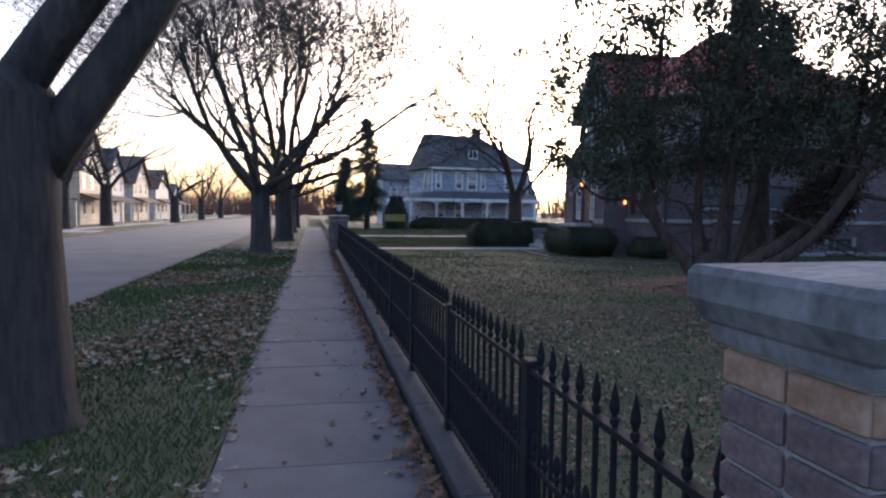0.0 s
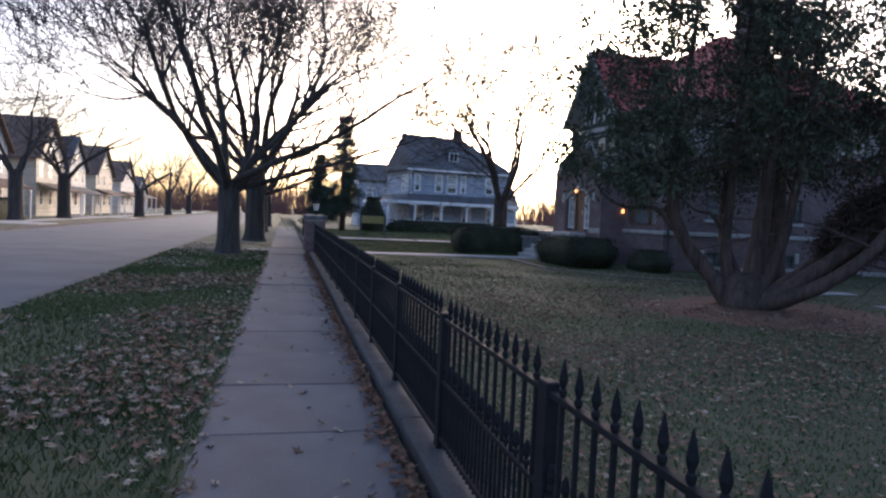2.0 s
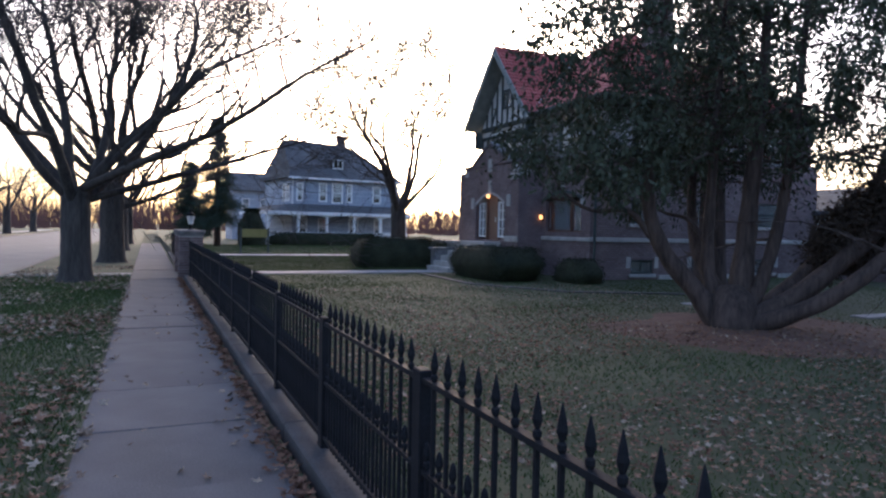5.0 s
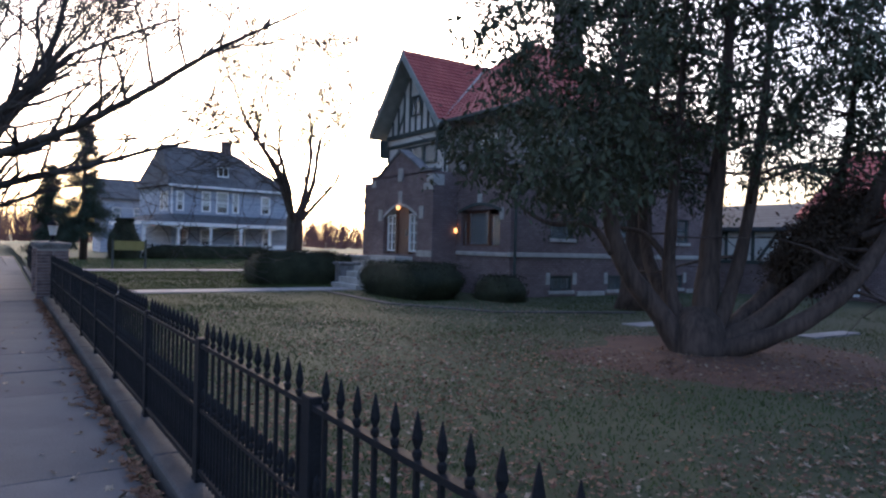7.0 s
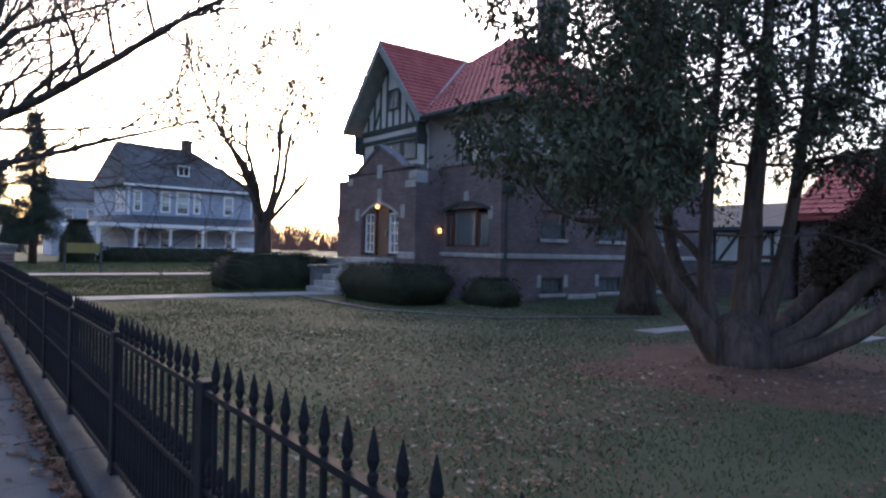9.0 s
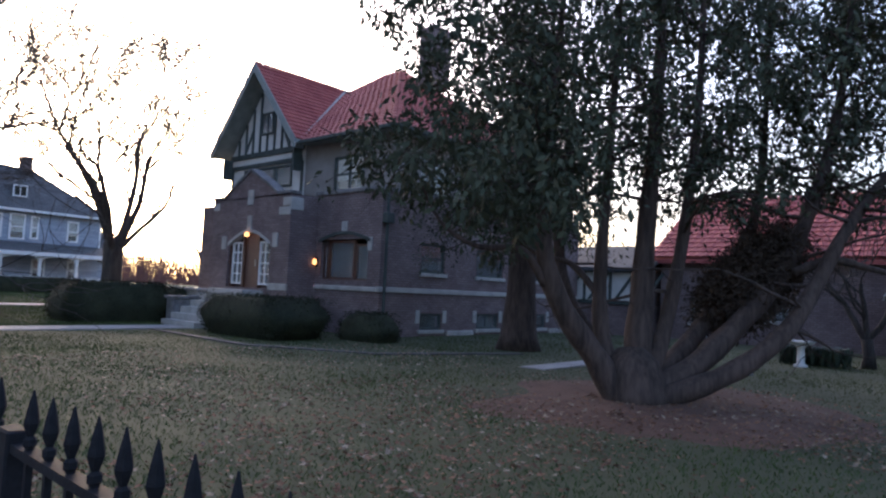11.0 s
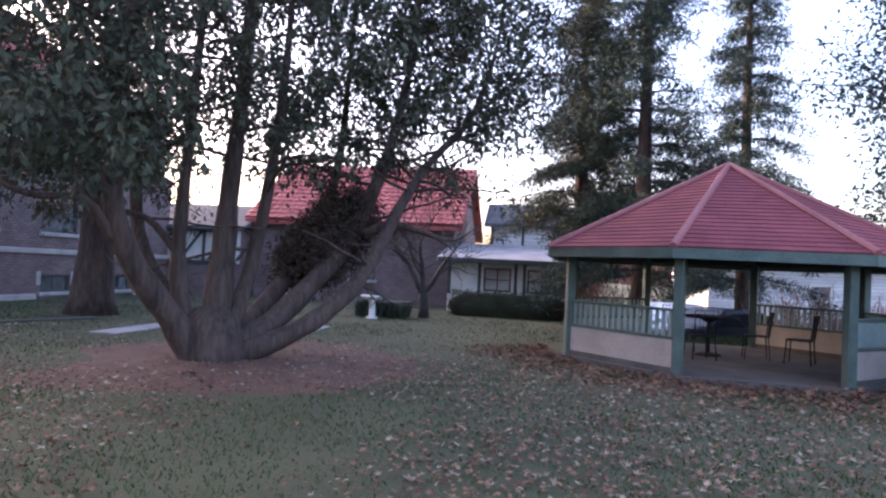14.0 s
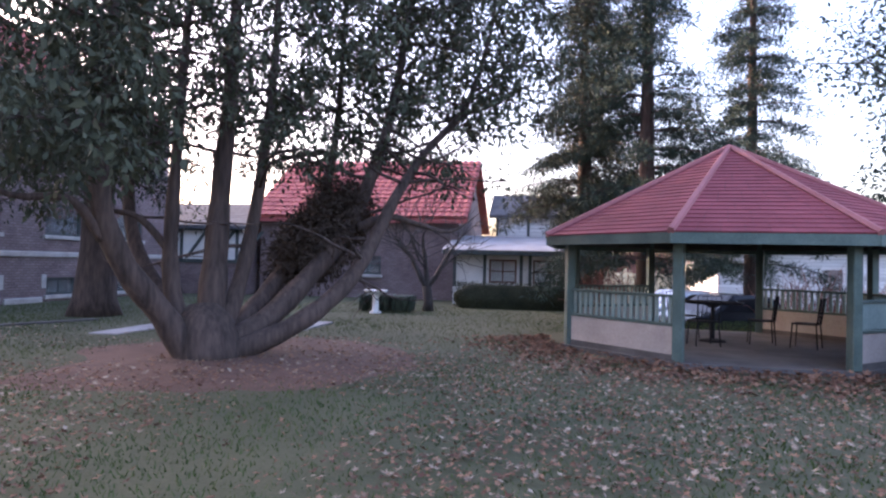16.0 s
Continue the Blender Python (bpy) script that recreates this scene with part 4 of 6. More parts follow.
part("terrace_wall", Geo().box(PX - 0.8, PX - 0.4, 6.8, 14.0, -0.1, 1.05, None, 0.02).box(PX - 0.88, PX - 0.32, 6.75, 14.05, 1.053, 1.15, None, 0.02), STONE, house, "pale terrace wall")


# ---- hedges and shrubs ----
def hedge(name, x0, x1, y0, y1, h, seed, label, density=420, material=HEDGE, rot=0.0, leaf=0.05, boxy=0.35, dome=0.0, flare=0.0):
    """A clipped hedge: a bulging uneven body with leaf sprays standing out of it."""
    w, d = (x1 - x0) / 2, (y1 - y0) / 2
    ob = thing(name, ((x0 + x1) / 2, (y0 + y1) / 2, -0.02), label, "hedge", rz=rot)
    nr = np.random.default_rng(seed)
    g = Geo()
    nx, nz = 28, 8
    for k in range(nz + 1):
        f = k / nz
        sc = (0.86 + 0.14 * math.sin(math.pi * min(1, f * 1.15))) * (1 if f < 0.8 else 1 - 0.9 * (f - 0.8) ** 1.2)
        sc *= (1 - dome * f ** 2.2) * (1 - flare * (1 - min(1, f * 1.4)) ** 1.5)
        for j in range(nx):
            a = 2 * math.pi * j / nx
            ca, sa = math.cos(a), math.sin(a)
            p = boxy
            ex, ey = math.copysign(abs(ca) ** p, ca), math.copysign(abs(sa) ** p, sa)
            wob = 1 + (0.08 + 0.12 * dome) * noise.noise((ex * w * 1.3 + seed, ey * d * 1.3, f * 3))
            g.v.append((ex * w * sc * wob * 0.93, ey * d * sc * wob * 0.93, f * h * 0.96))
    for k in range(nz):
        for j in range(nx):
            q = (j + 1) % nx
            g.f.append((k * nx + j, k * nx + q, (k + 1) * nx + q, (k + 1) * nx + j))
    g.f.append(tuple(nz * nx + j for j in range(nx)))
    part("body", g, material, ob, smooth=True)
    n = int(density * (w * d * 4 + (w + d) * 4 * h))
    cs = []
    for _ in range(n // 8):
        i = nr.integers(0, len(g.f) - 1) if nr.random() < 0.62 else -1
        if i >= 0:
            ps = [Vector(g.v[q]) for q in g.f[i][:4]]
            a, b = nr.random(), nr.random()
            cs.append(ps[0].lerp(ps[1], a).lerp(ps[3].lerp(ps[2], a), b))
        else:
            cs.append(Vector((nr.uniform(-w, w) * 0.9 * (1 - dome), nr.uniform(-d, d) * 0.9 * (1 - dome), h * 0.95)))
    v, q = sprays(nr, cs, 8, leaf, (0.05, 0.05, 0.04), -0.1, 0.5)
    part("leaves", leaf_mesh("leaves", v, q, material), material, ob, kind="stuff")
    return ob


hedge("clipped_hedge", 7.4, 11.0, 32.2, 34.0, 1.28, 1, "dark clipped evergreen hedge beside the front steps", boxy=0.2)
hedge("clipped_hedge", 11.1, 11.9, 32.6, 34.8, 1.15, 7, "dark low clipped hedge by the terrace wall", boxy=0.2)
hedge("foundation_shrub", 9.55, 11.7, 24.7, 28.85, 1.08, 2, "dark spreading evergreen shrub by the house wall", boxy=0.3, flare=0.12)
hedge("foundation_shrub", 11.9, 13.1, 23.6, 25.6, 0.75, 3, "low dark evergreen shrub under the house wall", boxy=0.6, dome=0.25)
hedge("clipped_hedge", 21.2, 22.2, 9.9, 14.0, 0.78, 4, "long dark clipped hedge before the annex")
hedge("round_shrub", 6.2, 8.6, 60.5, 62.8, 3.0, 5, "tall rounded dark shrub beside the blue house", 200, leaf=0.09, boxy=0.8, dome=0.5)
hedge("porch_hedge", 8.4, 19.5, 62.4, 63.6, 1.1, 6, "dark hedge along the porch of the blue house", 200, leaf=0.08)
hedge("evergreen_shrub", 8.8, 10.9, 3.7, 5.75, 1.85, 8, "dense dark green shrub beside the gazebo", 900, EVERGREEN, leaf=0.10, boxy=0.65, dome=0.3)
hedge("yard_hedge", -20.5, -18.5, 52, 58, 1.5, 9, "dark hedge before the house across the street", 150, leaf=0.1)


# ---- the many-stemmed evergreen ----
BX, BY = 9.35, 15.3
RIGHT, AWAY = Vector((0.67, -0.74, 0)), Vector((0.74, 0.67, 0))


def spot(r, a, z):
    return RIGHT * r + AWAY * a + Vector((0, 0, z))


ever = thing("spreading_evergreen", (BX, BY, -0.03), "large many-stemmed evergreen with curving bare trunks", "tree")
stems = [
    ([(-0.38, 0, 0.05), (-0.75, -0.1, 0.62), (-1.25, -0.3, 1.25), (-1.55, -0.4, 1.95), (-1.6, -0.45, 2.7), (-1.55, -0.4, 3.8), (-1.42, -0.3, 5.4), (-1.3, -0.3, 7.6)], 0.19),
    ([(-0.3, 0.1, 0.1), (-0.52, 0.2, 0.6), (-0.62, 0.3, 1.3), (-0.6, 0.35, 2.2), (-0.53, 0.3, 3.9), (-0.46, 0.3, 5.4), (-0.4, 0.2, 7.4)], 0.15),
    ([(-0.15, 0.15, 0.1), (-0.05, 0.3, 0.8), (0.02, 0.4, 1.6), (0.08, 0.45, 2.6), (0.2, 0.5, 4.2), (0.27, 0.5, 6.6), (0.35, 0.4, 8.8)], 0.23),
    ([(-0.05, 0.1, 0.1), (0.25, 0.3, 0.75), (0.48, 0.4, 1.6), (0.66, 0.4, 2.8), (0.8, 0.4, 4.4), (0.9, 0.5, 6.6), (0.95, 0.5, 8.0)], 0.14),
    ([(0.0, 0, 0.1), (0.65, 0.1, 0.5), (1.35, 0.3, 1.1), (2.1, 0.5, 1.9), (2.55, 0.6, 2.8), (2.9, 0.7, 3.7), (3.2, 0.8, 4.9), (3.35, 0.8, 6.3), (3.4, 0.8, 7.8)], 0.19),
    ([(0.05, -0.1, 0.08), (0.7, -0.25, 0.34), (1.3, -0.3, 0.68), (1.85, -0.25, 1.15), (2.3, -0.1, 1.75), (2.75, 0, 2.5), (3.4, 0.2, 3.3), (4.2, 0.2, 4.2), (4.7, 0.2, 5.6), (4.9, 0.2, 7.0)], 0.16),
    ([(0.05, 0.2, 0.1), (0.7, 0.6, 0.7), (1.35, 1.0, 1.4), (1.95, 1.4, 2.2), (2.4, 1.8, 3.4), (2.6, 2.0, 5.0), (2.7, 2.1, 6.8)], 0.17),
    ([(-0.2, 0.3, 0.1), (-0.5, 0.8, 0.7), (-0.9, 1.4, 1.5), (-1.0, 1.8, 2.8), (-0.8, 2.0, 4.6), (-0.7, 2.0, 6.6)], 0.16),
    ([(2.2, 0.3, 1.95), (2.7, 0.2, 2.15), (3.2, 0.1, 2.05), (3.8, 0.0, 1.95), (4.4, 0.0, 2.3)], 0.075),
    ([(-1.55, -0.4, 1.6), (-1.9, -0.6, 2.05), (-2.5, -0.8, 2.05), (-3.0, -0.9, 2.35), (-3.3, -1.0, 2.9)], 0.06),
    ([(-0.65, 0.3, 1.5), (-1.0, 0.6, 1.95), (-1.5, 0.9, 2.1), (-2.1, 1.2, 2.6)], 0.06),
]
wood, tips = Geo(), []
rng = random.Random(11)


def smooth_path(pts, sub=4):
    out = []
    P = [Vector(p) for p in pts]
    for i in range(len(P) - 1):
        a, b, c, d = P[max(i - 1, 0)], P[i], P[i + 1], P[min(i + 2, len(P) - 1)]
        for k in range(sub):
            t = k / sub
            out.append(0.5 * ((2 * b) + (c - a) * t + (2 * a - 5 * b + 4 * c - d) * t * t + (3 * b - a - 3 * c + d) * t ** 3))
    return out + [P[-1]]


for pts, r in stems:
    path = smooth_path([spot(*p) for p in pts])
    n = len(path)
    rad = [r * (1.15 - 0.15 * min(1, i / 4) if r > 0.1 else 1) * (1 - 0.9 * (i / (n - 1)) ** 1.2) * (1 + 0.06 * math.sin(i * 1.7 + r * 50)) for i in range(n)]
    part("stem", Geo().tube(path, rad, 12), BARK_RED, ever, smooth=True)
    for i in range(n // 3, n):
        for k in range(2 if r > 0.1 else 1):
            a = rng.uniform(0, 2 * math.pi)
            d = Vector((math.cos(a), math.sin(a), rng.uniform(-0.25, 0.5)))
            out = path[i] - spot(0.3, 0.3, path[i].z)
            d = d + out * 0.18
            ln = rng.uniform(0.9, 2.1)
            if path[i].z < 2.6 and rng.random() < 0.85:
                continue
            bp, br, _ = bend(rng, path[i], d, ln, min(0.035, rad[i] * 0.5), 0.006, 6, 0.22, -0.02)
            wood.tube(bp, br, 5, cap=False)
            tips += [(q, 1) for q in bp[2:]]
            for _ in range(3):
                j = rng.randint(2, 6)
                sp, sr, _ = bend(rng, bp[j], Vector((rng.uniform(-1, 1), rng.uniform(-1, 1), rng.uniform(-0.7, 0.3))), rng.uniform(0.4, 0.9), 0.010, 0.003, 4, 0.25, -0.05)
                wood.tube(sp, sr, 3, cap=False)
                tips += [(q, 1) for q in sp[1:]]
part("root_crown", Geo().tube([spot(-0.15, 0, -0.02), spot(-0.15, 0, 0.1), spot(-0.17, 0.05, 0.3), spot(-0.2, 0.1, 0.55), spot(-0.2, 0.15, 0.75)], [0.46, 0.44, 0.44, 0.38, 0.2], 18), BARK_RED, ever, smooth=True)
part("branchwork", wood, BARK_RED, ever, smooth=True, kind="stuff")
cs = [t[0] for t in tips]
NT = len(cs)
nr = np.random.default_rng(4)
clumps = []


def clumped(n, r0, r1, a0, a1, z0, z1, keep):
    """Places for hanging clumps, gathered into tufts with gaps of sky between them."""
    for _ in range(n):
        r, a, z = nr.uniform(r0, r1), nr.uniform(a0, a1), nr.uniform(z0, z1)
        if keep(r, a, z):
            clumps.append(spot(r, a, z))


# heavy hanging curtain on the side towards the house
clumped(1250, -4.3, -1.0, -2.8, 1.8, 2.0, 8.6, lambda r, a, z: z > 2.0 + 0.5 * abs(r + 2.2) and ((r + 1.6) / (2.7 - 0.16 * max(0, z - 4))) ** 2 + ((a + 0.6) / 2.3) ** 2 < 1 and noise.noise((r * 1.1, a * 1.1, z * 0.8)) > -0.2)
# loose crown over the middle stems and the far side
clumped(2150, -1.4, 6.0, 0.6, 4.6, 3.9, 8.8, lambda r, a, z: ((r - 2.4) / 3.8) ** 2 + ((z - 6.6) / 3.0) ** 2 < 1 and noise.noise((r * 1.5, a * 1.5 + 3, z * 1.1)) > 0.10)
# lacy outer boughs
clumped(1400, -1.2, 5.8, -2.4, 2.6, 3.2, 8.6, lambda r, a, z: ((r - 2.2) / 3.7) ** 2 + ((z - 6.3) / 3.3) ** 2 < 1 and noise.noise((r * 1.6, a * 1.6 + 7, z * 1.2)) > 0.12)
clumped(620, 3.0, 6.2, -1.5, 2.5, 4.0, 8.6, lambda r, a, z: noise.noise((r * 1.6, a * 1.6 + 9, z * 1.2)) > 0.05)
v, q = sprays(nr, [p for p in cs if p.z > 2.7 and nr.random() < 0.32], 16, 0.115, (0.08, 0.08, 0.11), 0.8, 0.4)
v2, q2 = sprays(nr, clumps, 24, 0.125, (0.085, 0.085, 0.14), 1.1, 0.4)
part("crown", leaf_mesh("crown", np.concatenate([v, v2]), np.concatenate([q, q2 + len(v)]), EVERGREEN), EVERGREEN, ever, "dark green hanging sprays")
# dense dead inner growth caught between the leaning stems
dead = []
while len(dead) < 520:
    p = nr.uniform(-1, 1, 3)
    if np.dot(p, p) < 1:
        dead.append(spot(1.85 + 0.62 * p[0] + 0.5 * p[2], 0.9 + 0.6 * p[1], 1.85 + 0.85 * p[2]))
v, q = sprays(nr, dead, 40, 0.085, (0.11, 0.11, 0.11), 0.3, 0.35)
part("dead_foliage", leaf_mesh("dead_foliage", v, q, DEAD_SPRAY), DEAD_SPRAY, ever, "dense dark dead twigs inside the crown")

big = thing("trunk_tree", (14.6, 21.2, -0.03), "old evergreen with a thick furrowed trunk near the house", "tree")
part("trunk", Geo().tube([(0, 0, 0), (0, 0, 0.4), (0.05, 0, 1.5), (0.1, 0.05, 3.5), (0.05, 0, 7)], [0.62, 0.48, 0.38, 0.3, 0.12], 16), BARK_RED, big, smooth=True)
nr = np.random.default_rng(15)
cs, bw = [], Geo()
for i in range(150):
    a, z = nr.uniform(0, 2 * math.pi), nr.uniform(2.6, 9)
    ln = 2.4 * (1 - (z - 2.6) / 7.5) + 0.3
    pts = [(ln * s * math.cos(a), ln * s * math.sin(a), z + 0.25 * s - 0.9 * s * s) for s in (0, 0.3, 0.6, 1)]
    bw.tube(pts, [0.04, 0.03, 0.02, 0.006], 4, cap=False)
    cs += [(ln * s * math.cos(a), ln * s * math.sin(a), z + 0.25 * s - 0.9 * s * s) for s in (0.4, 0.55, 0.7, 0.85, 1)]
part("branchwork", bw, BARK_RED, big, kind="stuff")
v, q = sprays(nr, cs, 24, 0.12, (0.22, 0.22, 0.2), 0.6, 0.36)
part("crown", leaf_mesh("crown", v, q, EVERGREEN), EVERGREEN, big)

# ---- street trees ----
first = bare_tree(-2.44, 6.75, 2.5, 0.57, 3, 4.2, 21, "thick bare street tree with dark furrowed bark on the verge", top=3, upright=1.5, flare=1.25)
near_tree = bare_tree(-1.95, 27.4, 2.4, 0.36, 7, 5.6, 22, "bare many-limbed street tree on the grass verge", top=5, upright=1.15, spread=1.0)
second = bare_tree(-1.5, 37.4, 3.2, 0.45, 6, 6.4, 23, "bare tall street tree on the grass verge", top=5, upright=1.3, spread=1.0)
bare_tree(-1.6, 50, 3.0, 0.38, 4, 4.6, 24, "bare street tree farther along the verge", top=3)
bare_tree(-1.6, 63, 3.0, 0.36, 4, 4.6, 25, "bare street tree farther along the verge", top=3)
bare_tree(12.3, 41.0, 2.8, 0.4, 6, 4.8, 26, "bare forked yard tree beside the brick house", top=5, upright=1.7, spread=1.05)
for i, (x, y, h, r, s) in enumerate(((-17.4, 52.8, 3.2, 0.42, 31), (-17.2, 62, 3.4, 0.45, 32), (-15.2, 80, 2.8, 0.45, 33), (-15.5, 100, 3, 0.4, 34), (-15.5, 120, 3, 0.4, 36), (24, 75, 3, 0.3, 37), (28, 62, 3, 0.3, 38), (20, 80, 3, 0.3, 39))):
    bare_tree(x, y, h, r, 4, 4.2, s, "bare street tree across the road" if x < 0 else "bare distant tree against the sunset", top=3, upright=1.3, group="far bare trees")

rr = random.Random(3)
bp, br, _ = bend(rr, (0.33, 0, 1.85), (0.66, 0.05, 1.0), 3.8, 0.19, 0.12, 7, 0.07, 0.02)
part("limb", Geo().tube(bp, br, 12), BARK, first, "thick forking limb", smooth=True)
for tree, p, d, ln, r, sd in ((near_tree, (0.1, 0, 2.5), (5.6, -10.0, 2.9), 11.6, 0.13, 8), (near_tree, (0.1, 0, 2.2), (7.0, -1.2, 2.6), 7.6, 0.11, 9), (near_tree, (0, 0, 2.4), (4.6, -3.0, 4.0), 6.0, 0.12, 12), (second, (0, 0, 2.2), (1.0, -0.1, 0.25), 4.2, 0.12, 10)):
    lg, lt2, rr = Geo(), Geo(), random.Random(sd)
    bp, br, _ = bend(rr, p, d, ln, r, 0.014, 14, 0.055, 0.004)
    lg.tube(bp, br, 7)
    for q in range(3, 15):
        for _ in range(2):
            out = (bp[min(q, 14)] - bp[q - 1]).normalized() + Vector((rr.uniform(-0.9, 0.9), rr.uniform(-0.9, 0.9), rr.uniform(-0.1, 1.0)))
            grow(rr, lg, lt2, bp[min(q, 14)], out, rr.uniform(0.9, 2.0), br[min(q, 14)] * 0.4 + 0.006, 4, 0.9, 0.05, 5)
    part("limb", lg, BARK, tree, smooth=True)
    part("twigs", lt2, TWIG, tree, kind="stuff")

# ---- conifers and trees behind the gazebo ----
spruce(19.0, 8.35, 13.5, 2.7, 41, "tall conifer with reddish trunk behind the gazebo", EVERGREEN_BLUE)
spruce(24.5, 4.2, 15.0, 2.7, 42, "tall dark spruce behind the gazebo", EVERGREEN_BLUE)
spruce(20.6, 9.9, 11.5, 2.4, 43, "leaning green conifer beside the gazebo", EVERGREEN, bare=0.28)
spruce(15.6, -0.1, 11.0, 3.2, 44, "dense broad conifer at the edge of the lawn", EVERGREEN, bare=0.05)
spruce(4.5, 58.5, 9.5, 1.9, 45, "thin conifer beside the blue house", EVERGREEN_BLUE, bare=0.2)
spruce(2.8, 62, 6.5, 1.6, 46, "dark conifer beside the blue house", EVERGREEN_BLUE)
lt = thing("leaning_tree", (17.8, 1.4, fall(17.8, 1.4) - 0.03), "leaning leafy tree behind the gazebo", "tree")
pth = smooth_path([(0, 0, 0), (-0.2, 0.3, 1.6), (-0.7, 0.9, 3.6), (-0.9, 1.2, 6), (-0.8, 1.1, 9)])
part("trunk", Geo().tube(pth, [0.24 - 0.2 * i / (len(pth) - 1) for i in range(len(pth))], 10), BARK, lt, smooth=True)
nr, rng2, lw = np.random.default_rng(9), random.Random(9), Geo()
cs = []
for i in range(70):
    b = pth[rng2.randint(7, len(pth) - 1)]
    bp, br, _ = bend(rng2, b, Vector((rng2.uniform(-1, 1), rng2.uniform(-1, 1), rng2.uniform(0, 1.1))), rng2.uniform(1.2, 3.0), 0.04, 0.006, 6, 0.2, 0.02)
    lw.tube(bp, br, 4, cap=False)
    cs += bp[2:]
part("branchwork", lw, BARK, lt, kind="stuff")
v, q = sprays(nr, cs, 46, 0.12, (0.3, 0.3, 0.26), 0.2, 0.5)
part("crown", leaf_mesh("crown", v, q, EVERGREEN_BLUE), EVERGREEN_BLUE, lt)

# ---- gazebo ----
GX, GY, GS = 13.0, 7.75, 2.2
gz = thing("gazebo", (GX, GY, 0), "octagonal wooden gazebo with red shingle roof", "gazebo", rz=176.3)
RAD = GS / (2 * math.sin(math.pi / 8))
cor = [(RAD * math.cos(math.pi * (k + 0.5) / 4), RAD * math.sin(math.pi * (k + 0.5) / 4)) for k in range(8)]
g = Geo()
R2 = RAD + 0.12
g.v = [(R2 * math.cos(math.pi * (k + 0.5) / 4), R2 * math.sin(math.pi * (k + 0.5) / 4), z) for z in (-0.1, 0.08) for k in range(8)]
g.f = [tuple(range(8, 16)), *[(k, (k + 1) % 8, (k + 1) % 8 + 8, k + 8) for k in range(8)]]
part("floor_slab", g, KERB, gz, "grey concrete floor")
ZE, ZA, EV = 1.95, 3.49, 1.73    # post tops, apex, eave edge
for x, y in cor:
    part("post", Geo().box(-0.07, 0.07, -0.07, 0.07, 0.08, ZE, pose(x, y, 0, 0, 0, math.degrees(math.atan2(y, x))), 0.01), GZ_GREEN, gz)
RO = RAD + 0.42
ro = [(RO * math.cos(math.pi * (k + 0.5) / 4), RO * math.sin(math.pi * (k + 0.5) / 4)) for k in range(8)]
deck = Geo()
deck.v = [(x, y, EV + 0.13) for x, y in ro] + [(0, 0, ZA)] + [(x, y, EV + 0.05) for x, y in ro] + [(0, 0, ZA - 0.1)]
deck.f = [(k, (k + 1) % 8, 8) for k in range(8)] + [((k + 1) % 8 + 9, k + 9, 17) for k in range(8)]
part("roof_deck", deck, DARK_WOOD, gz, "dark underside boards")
for k in range(8):
    a, b, top = Vector((*ro[k], EV + 0.14)), Vector((*ro[(k + 1) % 8], EV + 0.14)), Vector((0, 0, ZA + 0.01))
    nrm = (b - a).cross(top - a).normalized()
    s = Geo()
    rows = 24
    for r in range(rows):
        f, f2 = r / rows, min(1, (r + 1.15) / rows)
        l0, r0, l1, r1 = a.lerp(top, f), b.lerp(top, f), a.lerp(top, f2), b.lerp(top, f2)
        n = max(1, int((r0 - l0).length / 0.3))
        for c in range(n):
            u, w = c / n, (c + 0.985) / n
            s.add([l0.lerp(r0, u) + nrm * 0.022, l0.lerp(r0, w) + nrm * 0.022, l1.lerp(r1, w) + nrm * 0.008, l1.lerp(r1, u) + nrm * 0.008, l0.lerp(r0, u), l0.lerp(r0, w)], [(0, 1, 2, 3), (4, 5, 1, 0)])
    part("roof_shingles", s, SHINGLE_RED, gz, kind="stuff")
    part("ridge_cap", Geo().tube([a + nrm * 0.02, top + Vector((0, 0, 0.03))], [0.055, 0.05], 6), SHINGLE_RIDGE, gz, "faded red hip ridge")
    d = (b - a).normalized()
    m = Matrix.Translation((*ro[k], 0)) @ Matrix.Rotation(math.atan2(d.y, d.x), 4, "Z")
    part("fascia", Geo().box(-0.01, (b - a).length + 0.01, 0.0, 0.035, EV - 0.01, EV + 0.135, m), GZ_GREEN, gz)
    m2 = Matrix.Translation((*cor[k], 0)) @ Matrix.Rotation(math.atan2(d.y, d.x), 4, "Z")
    L = GS
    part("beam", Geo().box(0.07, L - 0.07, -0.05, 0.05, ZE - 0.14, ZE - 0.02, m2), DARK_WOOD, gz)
    if k in (3, 7):                     # open towards the lawn and the parking area
        continue
    solidside = k in (0,)
    part("lower_panel", Geo().box(0.075, L - 0.075, -0.025, 0.025, 0.17, 0.56, m2), GZ_PANEL, gz, "pinkish cream panel")
    part("base_board", Geo().box(0.075, L - 0.075, -0.035, 0.035, 0.08, 0.17, m2), KERB, gz)
    part("rail", Geo().box(0.075, L - 0.075, -0.04, 0.04, 0.565, 0.61, m2, 0.008), GZ_GREEN, gz)
    part("rail", Geo().box(0.075, L - 0.075, -0.045, 0.045, 0.97, 1.01, m2, 0.008), GZ_GREEN, gz)
    if solidside:
        part("upper_panel", Geo().box(0.075, L - 0.075, -0.02, 0.02, 0.615, 0.965, m2), GZ_PALE, gz, "pale green board panel")
    else:
        for i in range(17):
            u = 0.14 + (L - 0.28) * i / 16
            part("baluster", Geo().box(u - 0.028, u + 0.028, -0.012, 0.012, 0.61, 0.97, m2), GZ_PALE, gz)


